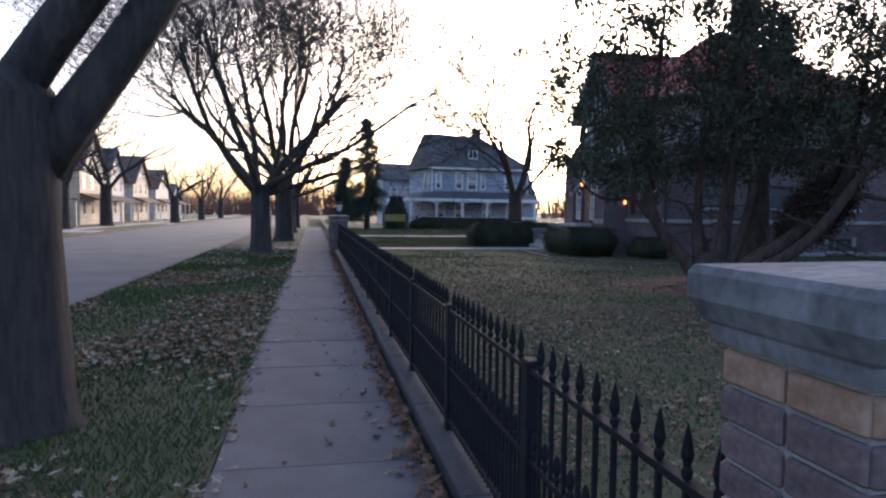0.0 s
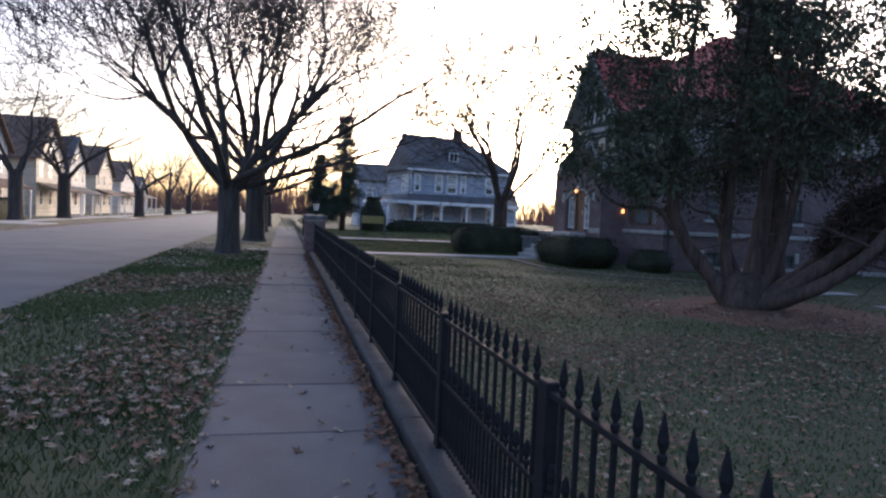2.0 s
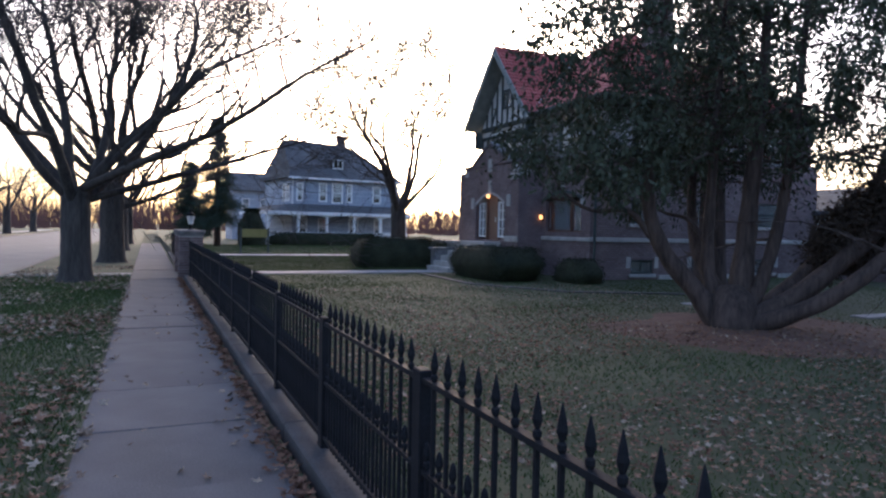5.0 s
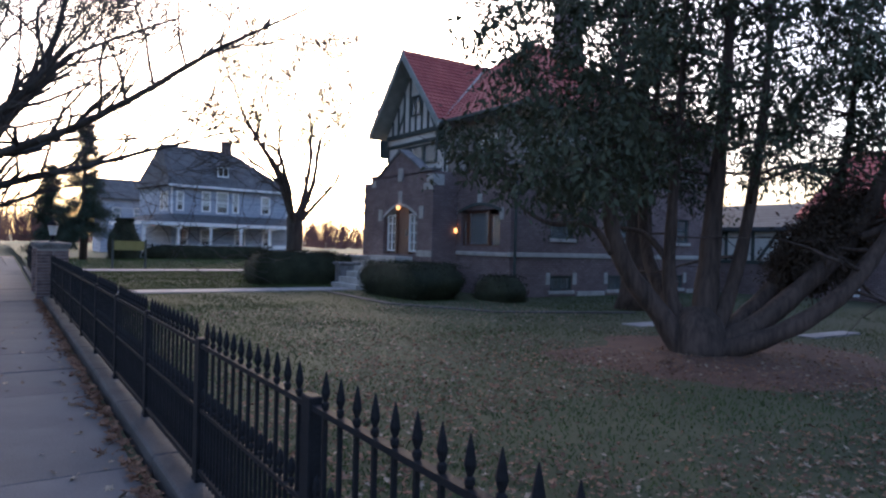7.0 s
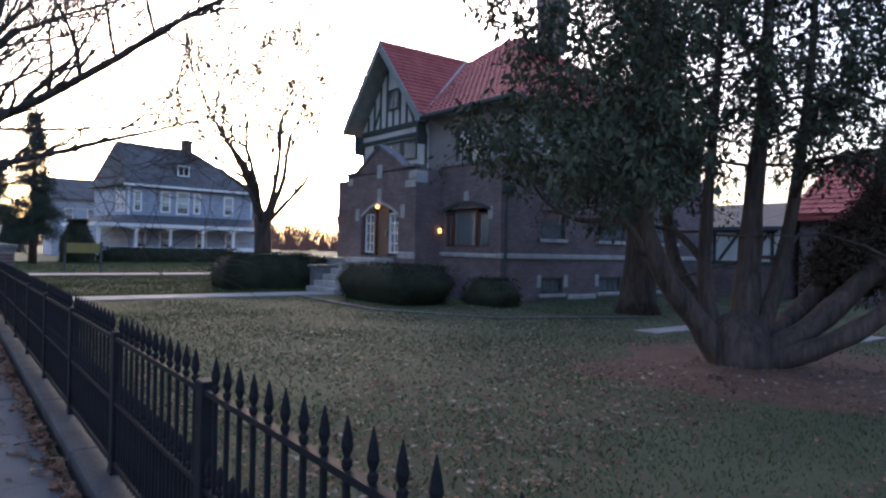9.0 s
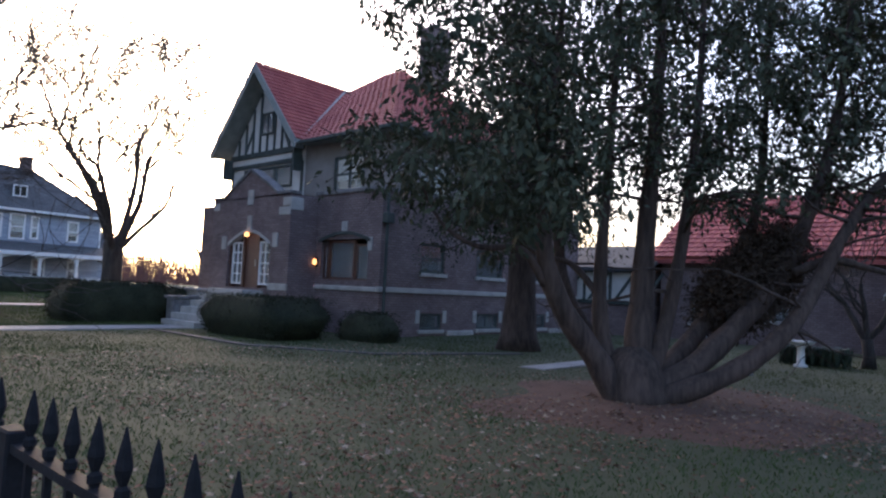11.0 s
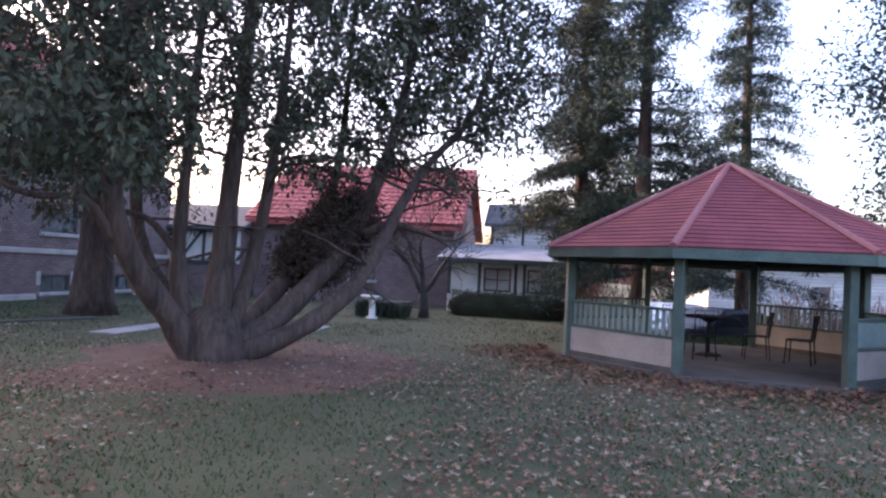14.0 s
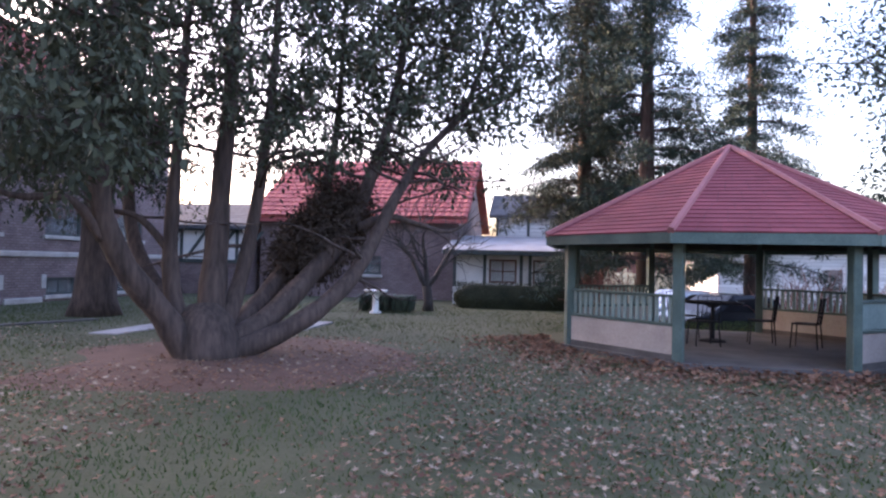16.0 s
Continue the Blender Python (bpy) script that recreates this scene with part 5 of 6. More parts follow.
def garden_chair(x, y, rz):
    c = thing("garden_chair", (x, y, 0.08), "dark iron garden chair on the gazebo floor", "chair", "gazebo chairs", rz=rz)
    part("seat", Geo().box(-0.2, 0.2, -0.2, 0.2, 0.40, 0.425, None, 0.01), IRON, c)
    for sx in (-0.18, 0.18):
        for sy in (-0.18, 0.18):
            part("leg", Geo().tube([(sx, sy, 0.4), (sx * 1.15, sy * 1.15, 0)], [0.012, 0.012], 6), IRON, c)
    b = Geo().tube([(-0.18, 0.19, 0.42), (-0.2, 0.25, 0.85), (0.2, 0.25, 0.85), (0.18, 0.19, 0.42)], [0.012] * 4, 6)
    for i in range(4):
        b.tube([(-0.1 + 0.07 * i, 0.2, 0.42), (-0.1 + 0.07 * i, 0.25, 0.84)], [0.006, 0.006], 4)
    part("backrest", b, IRON, c)
    return c


tab = thing("garden_table", (13.4, 7.9, 0.08), "dark round iron garden table in the gazebo", "table")
part("tabletop", Geo().lathe([(0.5, 0.68), (0.52, 0.69), (0.52, 0.71), (0.5, 0.72)], 24), IRON, tab)
part("pedestal", Geo().lathe([(0.24, 0), (0.22, 0.03), (0.04, 0.06), (0.035, 0.6), (0.2, 0.68)], 12), IRON, tab)
for x, y, r in ((12.7, 8.2, 100), (13.3, 7.1, 170), (14.0, 8.3, -60), (12.9, 6.5, 150)):
    garden_chair(x, y, r)


# ---- parked cars ----
def saloon(x, y, rz, paint, label):
    c = thing("parked_car", (x, y, -0.745), label, "car", rz=rz)
    prof = [(-2.2, 0.32), (-2.25, 0.6), (-2.15, 0.85), (-1.6, 0.95), (-0.95, 1.36), (-0.3, 1.45), (0.4, 1.42), (1.15, 0.98), (1.95, 0.82), (2.22, 0.62), (2.25, 0.34)]
    body = Geo()
    secs = [(-0.88, 0.93), (-0.8, 1.0), (0.8, 1.0), (0.88, 0.93)]
    for yy, s in secs:
        for px, pz in prof:
            inset = 0.16 * max(0, pz - 0.9) / 0.5
            body.v.append((px * (0.98 if s < 1 else 1), yy * (1 - inset), 0.3 + (pz - 0.3) * s))
    n = len(prof)
    for i in range(3):
        for j in range(n - 1):
            body.f.append((i * n + j, (i + 1) * n + j, (i + 1) * n + j + 1, i * n + j + 1))
        body.f.append((i * n, i * n + n - 1, (i + 1) * n + n - 1, (i + 1) * n))
    body.f += [tuple(range(n)), tuple(range(4 * n - 1, 3 * n - 1, -1))]
    part("body", body, paint, c)
    for sy in (-1, 1):
        part("side_window", Geo().prism([(-1.35, 0.98), (-0.88, 1.29), (-0.3, 1.36), (0.35, 1.33), (0.95, 1.0)], sy * 0.84, sy * 0.86), CAR_GLASS, c, "dark side glass")
        for px in (-1.35, 1.35):
            w = part("wheel", Geo().tube([(px, sy * 0.70, 0.31), (px, sy * 0.90, 0.31)], [0.31, 0.31], 20), RUBBER, c)
            part("rim", Geo().tube([(px, sy * 0.895, 0.31), (px, sy * 0.915, 0.31)], [0.2, 0.19], 16), ALLOY, w)
        part("tail_lamp", Geo().box(-2.26, -2.12, sy * 0.5, sy * 0.82, 0.62, 0.76, None, 0.02), TAIL_RED, c)
    part("rear_glass", Geo().add([(-1.6, -0.66, 0.985), (-1.6, 0.66, 0.985), (-0.97, 0.58, 1.385), (-0.97, -0.58, 1.385), (-1.57, -0.66, 0.96), (-1.57, 0.66, 0.96)], [(0, 1, 2, 3), (4, 5, 1, 0)]), CAR_GLASS, c)
    return c


saloon(20.6, 5.9, 118, CAR_DARK, "black parked saloon car behind the gazebo")
saloon(23.4, 6.6, 118, CAR_SILVER, "silver parked car behind the black one")
solid("parking_asphalt", Geo().box(18.2, 29.5, -5.6, 7.6, -0.9, -0.745), ASPHALT, "grey asphalt parking area behind the gazebo", "parking", kind="structure")

# ---- annex, carriage house and wing ----
ax = thing("annex", (23.6, 14.2, 0), "low white annex with paired windows and snowy-pale roof", "annex")
AW = facing(0, 0, 0, "west")
ops = [(1.25, 2.2, 0.75, 1.56), (2.75, 3.75, 0.75, 1.56), (4.1, 4.9, 0.75, 1.56)]
wall("wall", ax, STUCCO, AW, 5, -0.1, 1.75, ops, 0.25)
for o in ops:
    window(ax, AW, *o, 2, 2, DOOR_WOOD, 0.02, depth=0.05, fw=0.06)
part("north_wall", Geo().box(0.26, 6, -0.25, 0, -0.1, 1.75), STUCCO, ax)
part("south_wall", Geo().box(0.26, 6, -5, -4.75, -0.1, 1.75), STUCCO, ax)
part("east_wall", Geo().box(5.7, 6, -4.7, -0.3, -0.1, 1.75), STUCCO, ax)
part("floor_plate", Geo().box(0.26, 5.6, -4.7, -0.3, -0.1, 0.05), ROOM_SHADE, ax)
for u in (0.0, 1.05, 2.3, 2.6, 3.85, 4.88):
    part("timber", Geo().box(u, u + 0.11, -0.03, -0.003, 0.6, 1.75, AW), TIMBER, ax)
part("fascia", Geo().box(-0.45, -0.35, -5.3, 0.3, 1.70, 1.86, None, 0.01), TIMBER, ax, "dark green eave board")
rf = Geo()
rf.add([(-0.42, 0.35, 1.87), (-0.42, -5.35, 1.87), (3.2, -5.35, 2.5), (3.2, 0.35, 2.5), (-0.42, 0.35, 1.72), (-0.42, -5.35, 1.72), (3.2, -5.35, 2.4), (3.2, 0.35, 2.4)], [(0, 1, 2, 3), (7, 6, 5, 4), (0, 4, 5, 1), (3, 7, 4, 0), (1, 5, 6, 2)])
part("roof", rf, PALE_CONCRETE, ax, "pale flat roof covering")
part("upper_storey", Geo().box(3.0, 6, -5, -1.2, 2.4, 3.3), WHITE_SIDING, ax, "white boarded upper storey")
for k in range(4):
    part("timber", Geo().box(2.96, 2.997, -1.3 - 1.2 * k, -1.2 - 1.2 * k, 2.5, 3.3), TIMBER, ax)
gable_roof(ax, pose(3.0, -5.0, 0), 0, 3, 0, 3.8, 3.3, 4.1, GREY_ROOF, "v", 0.25, name="upper_roof")

ch = thing("carriage_house", (25.5, 15.6, 0), "brown brick carriage house with steep red tile roof", "house")
CW = facing(0, 6.6, 0, "west")
ops = [(1.2, 1.7, 0.7, 1.6), (3.9, 4.9, 0.9, 1.6), (3.0, 3.6, 2.6, 3.3)]
wall("wall", ch, BRICK, CW, 7.9, -0.1, 3.1, ops[:2], 0.3)
for o in ops[:2]:
    window(ch, CW, *o, 2, 2, TIMBER, sill=STONE)
for z in (0.15, 0.35, 0.55):
    part("stone_band", Geo().box(1.1, 1.85, -0.03, 0.02, z, z + 0.09, CW), WHITE_PAINT, ch)
part("side_wall", Geo().box(0.3, 8, 6.3, 6.6, -0.1, 3.1).box(0.3, 8, -1.3, -1.0, -0.1, 3.1).box(7.7, 8, -1, 6.3, -0.1, 3.1), BRICK, ch)
for a, b in ((-1.3, -1.05), (6.35, 6.6)):
    part("end_gable", Geo().prism([(0, 3.1), (8, 3.1), (4, 5.6)], a, b), BRICK, ch)
gable_roof(ch, pose(0, -1.3, 0), 0, 8, 0, 7.9, 3.1, 5.7, TILE, "v", 0.35)
for k, sx in enumerate((-0.3,)):
    tile_slope(ch, (-0.36, 6.95, 3.1), (0, -8.6, 0), (4.36, 0, 2.74), 14, 30)

wg = thing("timbered_wing", (24.5, 22.5, 0), "low half-timbered wing with dark timbers", "house")
WW = facing(0, 6.0, 0, "west")
wall("lower_wall", wg, BRICK, WW, 6, -0.1, 1.25, [], 0.3)
wall("upper_wall", wg, STUCCO, WW, 6, 1.252, 2.6, [], 0.3)
tb = Geo().box(0, 6, -0.05, -0.003, 1.2, 1.34, WW).box(0, 6, -0.05, -0.003, 2.45, 2.6, WW)
for i in range(6):
    tb.box(1.15 * i, 1.15 * i + 0.12, -0.045, -0.003, 1.34, 2.45, WW)
    u = 1.15 * i + 0.2
    tb.prism([(u, 1.36), (u + 0.14, 1.36), (u + 0.95, 2.44), (u + 0.81, 2.44)], -0.04, -0.003, WW)
part("timbers", tb, TIMBER, wg, "dark half-timbering")
for b in ((0.3, 6, 5.7, 6), (0.3, 6, 0, 0.3), (5.7, 6, 0.3, 5.7)):
    part("side_wall", Geo().box(*b, -0.1, 2.6), BRICK, wg)
gable_roof(wg, pose(0, 0, 0), 0, 6, 0, 6, 2.6, 3.6, GREY_ROOF, "v", 0.3)

wh = thing("white_house", (30, -3, -0.76), "white clapboard house beyond the parking area", "house")
wall("wall", wh, WHITE_SIDING, facing(0, 7, 0, "west"), 8, -0.1, 3.1, [(1, 1.9, 1, 2.3), (4, 4.9, 1, 2.3)], 0.3)
window(wh, facing(0, 7, 0, "west"), 1, 1.9, 1, 2.3, 1, 2)
window(wh, facing(0, 7, 0, "west"), 4, 4.9, 1, 2.3, 1, 2)
for b in ((0.3, 8, 6.7, 7), (0.3, 8, -1, -0.7), (7.7, 8, -0.7, 6.7)):
    part("side_wall", Geo().box(*b, -0.1, 3.1), WHITE_SIDING, wh)
for a, b in ((-1, -0.8), (6.8, 7)):
    part("gable", Geo().prism([(0, 3.1), (8, 3.1), (4, 4.3)], a, b), WHITE_SIDING, wh)
gable_roof(wh, pose(0, -1, 0), 0, 8, 0, 8, 3.1, 4.4, GREY_ROOF, "v", 0.4)

# ---- garden things ----
bth = thing("bird_bath", (18.1, 15.45, 0), "white concrete bird bath on the lawn", "bird bath")
part("pedestal", Geo().lathe([(0.16, -0.02), (0.16, 0.04), (0.09, 0.08), (0.08, 0.42), (0.12, 0.5)], 14), WHITE_PAINT, bth, smooth=True)
part("bowl", Geo().lathe([(0.10, 0.5), (0.24, 0.54), (0.32, 0.60), (0.32, 0.63), (0.28, 0.63), (0.2, 0.585), (0.02, 0.57)], 20), WHITE_PAINT, bth, smooth=True)
crook = thing("crooked_tree", (19.6, 14.3, -0.03), "small crooked bare tree by the annex", "tree")
cw, ctw, rr = Geo(), Geo(), random.Random(77)
cw.tube([(0, 0, 0), (0.03, 0, 0.3), (-0.02, 0.05, 0.75)], [0.18, 0.14, 0.13], 10)
for d, l in (((-0.3, 0.7, 1.0), 1.5), ((0.2, -0.8, 0.7), 1.3), ((0.1, 0.2, 1.2), 1.4)):
    grow(rr, cw, ctw, (-0.02, 0.05, 0.72), d, l, 0.085, 1, 1.1, 0.03, 4)
part("trunk", cw, BARK, crook, smooth=True)
part("twigs", ctw, TWIG, crook, kind="stuff")
nr = np.random.default_rng(55)
cs = [(nr.uniform(18.6, 19.4), nr.uniform(14.6, 16.1), 0.0) for _ in range(90)]
sv, sf = [], []
for c in cs:
    for k in range(9):
        a = nr.uniform(0, 2 * math.pi)
        ln = nr.uniform(0.3, 0.6)
        d = Vector((math.cos(a), math.sin(a), 0))
        s = Vector((-d.y, d.x, 0)) * 0.018
        b = Vector(c)
        p1, p2 = b + d * ln * 0.25 + Vector((0, 0, ln * 0.75)), b + d * ln * 0.7 + Vector((0, 0, ln * 0.85))
        k0 = len(sv)
        sv += [b - s, b + s, p1 + s, p1 - s, p2]
        sf += [(k0, k0 + 1, k0 + 2, k0 + 3), (k0 + 3, k0 + 2, k0 + 4)]
solid("strap_leaf_plants", Geo().add(sv, sf), STRAP, "clump of dark strap-leaved perennials by the bird bath", "plants", kind="stuff")
sg = thing("yard_sign", (5.3, 45.2, 0), "yellow yard sign on two dark posts", "sign")
for x in (-0.75, 0.75):
    part("post", Geo().box(x - 0.05, x + 0.05, -0.05, 0.05, -0.1, 1.5, None, 0.01), TIMBER, sg)
part("board", Geo().box(-0.69, 0.69, -0.03, 0.03, 0.95, 1.42, None, 0.01), YELLOW_SIGN, sg, "yellow-green sign board")
for k, (x, y, tall) in enumerate(((19.6, 4.2, 1.0), (19.3, 2.2, 0.95), (18.8, 3.2, 0.9), (19.6, 9.3, 0.75))):
    shrub, tw, rr = thing("red_shrub", (x, y, fall(x, y) - 0.02), "bare reddish shrub behind the gazebo", "shrub"), Geo(), random.Random(40 + k)
    for i in range(26):
        a = rr.uniform(0, 6.28)
        grow(rr, tw, tw, (0.15 * math.cos(a), 0.15 * math.sin(a), 0), (0.6 * math.cos(a), 0.6 * math.sin(a), 1), tall, 0.02, 2, 0.9, 0.02, 4)
    part("twigs", tw, RED_TWIG, shrub, kind="stuff")


# ---- the blue house ----
bh = thing("blue_house", (9.9, 66, 0), "pale blue clapboard house with dark hipped roof and long porch", "house", rz=8)
BS, BW = facing(0, 0, 0, "south"), facing(1.6, 8, 0, "west")
ops = [(4.05, 4.85, 3.85, 5.6), (5.3, 6.4, 3.75, 5.65), (6.75, 7.35, 3.85, 5.6), (9.4, 10.3, 3.85, 5.5), (1.95, 2.6, 3.85, 5.5)]
low = [(2.0, 3.0, 0.9, 2.4), (4, 5, 0.9, 2.4), (7, 8, 0.9, 2.4), (9.6, 10.5, 0.9, 2.4)]
wall("south_wall", bh, BLUE_SIDING, pose(1.6, 0, 0), 10.4, -0.1, 6.2, [(a - 1.6, b - 1.6, c, d) for a, b, c, d in ops + low], 0.25)
for o in ops + low:
    window(bh, BS, *o, 1, 2, WHITE_PAINT, 0.3, depth=-0.02, fw=0.13)
wops = [(5.4, 6.2, 3.85, 5.5), (6.5, 7.2, 3.85, 5.5)]
wall("west_wall", bh, BLUE_SIDING, BW, 7.74, -0.1, 6.2, wops, 0.25)
for o in wops:
    window(bh, BW, *o, 1, 2, WHITE_PAINT, 0.3, depth=-0.02, fw=0.13)
part("north_wall", Geo().box(1.86, 12.0, 7.75, 8, -0.1, 6.2), BLUE_SIDING, bh)
part("east_wall", Geo().box(11.7, 12.0, 0.26, 7.69, -0.1, 6.2), BLUE_SIDING, bh)
for u in (1.54, 11.94):
    part("corner_board", Geo().box(u, u + 0.14, -0.04, -0.004, 3.1, 6.0, BS), WHITE_PAINT, bh)
hip = Geo()
hip.add([(1.1, -0.5, 5.95), (12.5, -0.5, 5.95), (12.5, 8.5, 5.95), (1.1, 8.5, 5.95), (1.4, 0.15, 6.6), (11.6, 0.4, 6.75), (11.6, 7.6, 6.75), (1.4, 7.85, 6.6), (1.95, 4, 9.75), (8.3, 4, 9.6)],
        [(0, 1, 5, 4), (1, 2, 6, 5), (2, 3, 7, 6), (3, 0, 4, 7), (4, 5, 9, 8), (5, 6, 9), (6, 7, 8, 9), (7, 4, 8), (3, 2, 1, 0)])
part("roof", hip, GREY_ROOF, bh, "dark grey flared hip roof")
part("eave_board", Geo().box(1.08, 12.52, -0.55, -0.503, 5.82, 5.99), WHITE_PAINT, bh, "white eave board")
part("rear_wing", Geo().box(12.05, 14.6, 3.0, 7.5, -0.1, 2.9), BLUE_SIDING, bh)
gable_roof(bh, BS, 12.4, 14.4, 2.8, 7.6, 2.9, 5.9, GREY_ROOF, "u", 0.3, name="rear_roof")
dm = part("dormer", Geo().prism([(5.55, 6.9), (6.65, 6.9), (6.65, 7.85), (6.1, 8.2), (5.55, 7.85)], 0.55, 2.6, BS), GREY_ROOF, bh)
part("dormer_frame", Geo().box(5.6, 6.6, 0.50, 0.545, 6.95, 7.85, BS), WHITE_PAINT, dm, "white dormer window frame")
for a in (5.7, 6.14):
    part("pane", Geo().box(a, a + 0.36, 0.485, 0.497, 7.05, 7.75, BS), CAR_GLASS, dm, "dark pane")
part("chimney", Geo().box(7.5, 8.2, 3.6, 4.4, 8.5, 10.35, None, 0.02).box(7.42, 8.28, 3.52, 4.48, 10.353, 10.5), BRICK, bh)
pr = Geo()
pr.add([(-1.4, -2.4, 2.85), (12.2, -2.4, 2.85), (12.2, -0.02, 3.6), (1.55, -0.02, 3.6), (-1.4, -2.4, 2.7), (12.2, -2.4, 2.7), (12.2, -0.02, 3.45), (1.55, -0.02, 3.45)], [(0, 1, 2, 3), (7, 6, 5, 4), (0, 4, 5, 1), (3, 7, 4, 0), (1, 5, 6, 2)])
part("porch_roof", pr, GREY_ROOF, bh)
side_roof = Geo().add([(-1.4, -2.4, 2.85), (1.55, -0.02, 3.6), (1.55, 6, 3.6), (-1.4, 6, 2.85), (-1.4, -2.4, 2.7), (1.55, -0.02, 3.45), (1.55, 6, 3.45), (-1.4, 6, 2.7)], [(0, 1, 2, 3), (7, 6, 5, 4), (3, 7, 4, 0), (2, 6, 7, 3)])
part("porch_side_roof", side_roof, GREY_ROOF, bh)
part("porch_fascia", Geo().box(-1.45, -1.405, -2.4, 6, 2.6, 2.87), WHITE_PAINT, bh)
part("porch_fascia", Geo().box(-1.5, 12.25, -2.46, -2.405, 2.6, 2.87), WHITE_PAINT, bh)
for i in range(6):
    u = -1.2 + 13 * i / 5
    part("porch_post", Geo().box(u - 0.1, u + 0.1, -2.3, -2.1, 0.5, 2.69, None, 0.02), WHITE_PAINT, bh)
    if i < 5:
        arch = [(u + 0.1 + 2.4 * k / 8, 2.58 - 0.22 * (abs(k - 4) / 4) ** 2) for k in range(9)]
        part("porch_arch", Geo().prism([(u + 0.1, 2.59)] + arch + [(u + 2.5, 2.59)], -2.25, -2.18), WHITE_PAINT, bh)
part("porch_floor", Geo().box(-1.4, 12, -2.3, -0.03, -0.1, 0.5), EAVE, bh)
part("porch_rail", Geo().box(-1.2, 12, -2.25, -2.15, 0.85, 1.15), WHITE_PAINT, bh)
# near-black partition and ceiling sheet, room shade put into their colour
part("interior", Geo().box(1.95, 11.6, 2.5, 2.6, 0, 5.8).box(1.95, 11.6, 0.4, 7.5, 5.9, 6.0), ROOM_SHADE, bh)

# ---- houses across the street and beyond ----
def street_house(x, y, w, d, ze, zr, siding, roofing, label, seed):
    """A gable-fronted house whose front looks east over the street."""
    h = thing("street_house", (x, y, 0.02), label, "house", "houses across the street")
    E = facing(0, 0, 0, "east")
    n = max(2, int(w / 2.2))
    ops = [(w * (i + 0.5) / n - 0.45, w * (i + 0.5) / n + 0.45, z, z + 1.4) for i in range(n) for z in ((0.9, 3.3) if ze > 4.5 else (0.9,))]
    wall("front_wall", h, siding, E, w, -0.1, ze, ops, 0.25)
    for o in ops:
        window(h, E, *o, 1, 2, WHITE_PAINT, depth=0.0, fw=0.1)
    part("gable", Geo().prism([(0, ze), (w, ze), (w / 2, zr)], 0, 0.2, E), siding, h)
    window(h, E, w / 2 - 0.35, w / 2 + 0.35, ze + 0.5, ze + 1.5, 1, 2, WHITE_PAINT, name="attic_window", depth=-0.04, fw=0.09)
    so = [(1.5, 2.4, 0.9, 2.3), (4.5, 5.4, 0.9, 2.3)]
    Sx = pose(-d, 0, 0)
    wall("south_wall", h, siding, Sx, d - 0.26, -0.1, ze, so, 0.25)
    for o in so:
        window(h, Sx, *o, 1, 2, WHITE_PAINT, depth=0.0, fw=0.1)
    part("back_walls", Geo().box(-d, -0.26, w - 0.25, w, -0.1, ze).box(-d, -d + 0.25, 0.26, w - 0.26, -0.1, ze), siding, h)
    gable_roof(h, E, 0, w, 0, d, ze, zr, roofing, "v", 0.4)
    pf = Geo().add([E @ Vector(p) for p in ((0, -1.8, 2.3), (w, -1.8, 2.3), (w, -0.02, 2.9), (0, -0.02, 2.9), (0, -1.8, 2.15), (w, -1.8, 2.15), (w, -0.02, 2.75), (0, -0.02, 2.75))], [(0, 1, 2, 3), (7, 6, 5, 4), (0, 4, 5, 1), (3, 7, 4, 0), (1, 5, 6, 2)])
    part("porch_roof", pf, roofing, h)
    for i in range(3):
        u = 0.2 + (w - 0.4) * i / 2
        part("porch_post", Geo().box(u - 0.08, u + 0.08, -1.7, -1.54, -0.1, 2.16, E), WHITE_PAINT, h)
    return h


street_house(-20.5, 66, 7.0, 9, 5.2, 8.6, CREAM_SIDING, BROWN_ROOF, "cream gabled house with wreath across the street", 1)
street_house(-21.5, 77, 7.0, 9, 4.8, 8.0, WHITE_SIDING, GREY_ROOF, "white gabled house with grey roof across the street", 2)
street_house(-21.5, 88, 7.5, 9, 4.8, 8.0, CREAM_SIDING, BROWN_ROOF, "pale yellow gabled house across the street", 3)
street_house(-21.5, 100, 8, 9, 4.4, 7.0, WHITE_SIDING, BROWN_ROOF, "white gabled house farther across the street", 4)
street_house(-22.5, 114, 8, 9, 3.0, 5.5, WHITE_SIDING, GREY_ROOF, "low white house far down the street", 5)
street_house(-20.5, 52, 8, 9, 5.2, 9.0, WHITE_SIDING, BROWN_ROOF, "tall white gabled house across the street", 6)
wr = Geo()
ring = [(math.cos(a) * 0.3, math.sin(a) * 0.3) for a in [2 * math.pi * i / 16 for i in range(17)]]
wr.tube([(-20.43, 69.5 + a, 5.05 + b) for a, b in ring], [0.11] * 17, 6)
solid("wreath", wr, HEDGE, "dark green wreath hung on the gable", "wreath", smooth=True)
ln = thing("neighbour_house", (8.4, 84, 0), "grey house partly hidden behind the blue one", "house")
wall("wall", ln, BLUE_SIDING, BS, 7, -0.1, 5.6, [(1, 1.8, 3.4, 4.6), (3, 3.8, 3.4, 4.6)], 0.25)
window(ln, BS, 1, 1.8, 3.4, 4.6)
window(ln, BS, 3, 3.8, 3.4, 4.6)
part("back_walls", Geo().box(0, 7, 6.7, 7, -0.1, 5.6).box(0, 0.25, 0.26, 6.69, -0.1, 5.6).box(6.75, 7, 0.26, 6.69, -0.1, 5.6), BLUE_SIDING, ln)
gable_roof(ln, BS, 0, 7, 0, 7, 5.6, 7.6, GREY_ROOF, "u", 0.4)

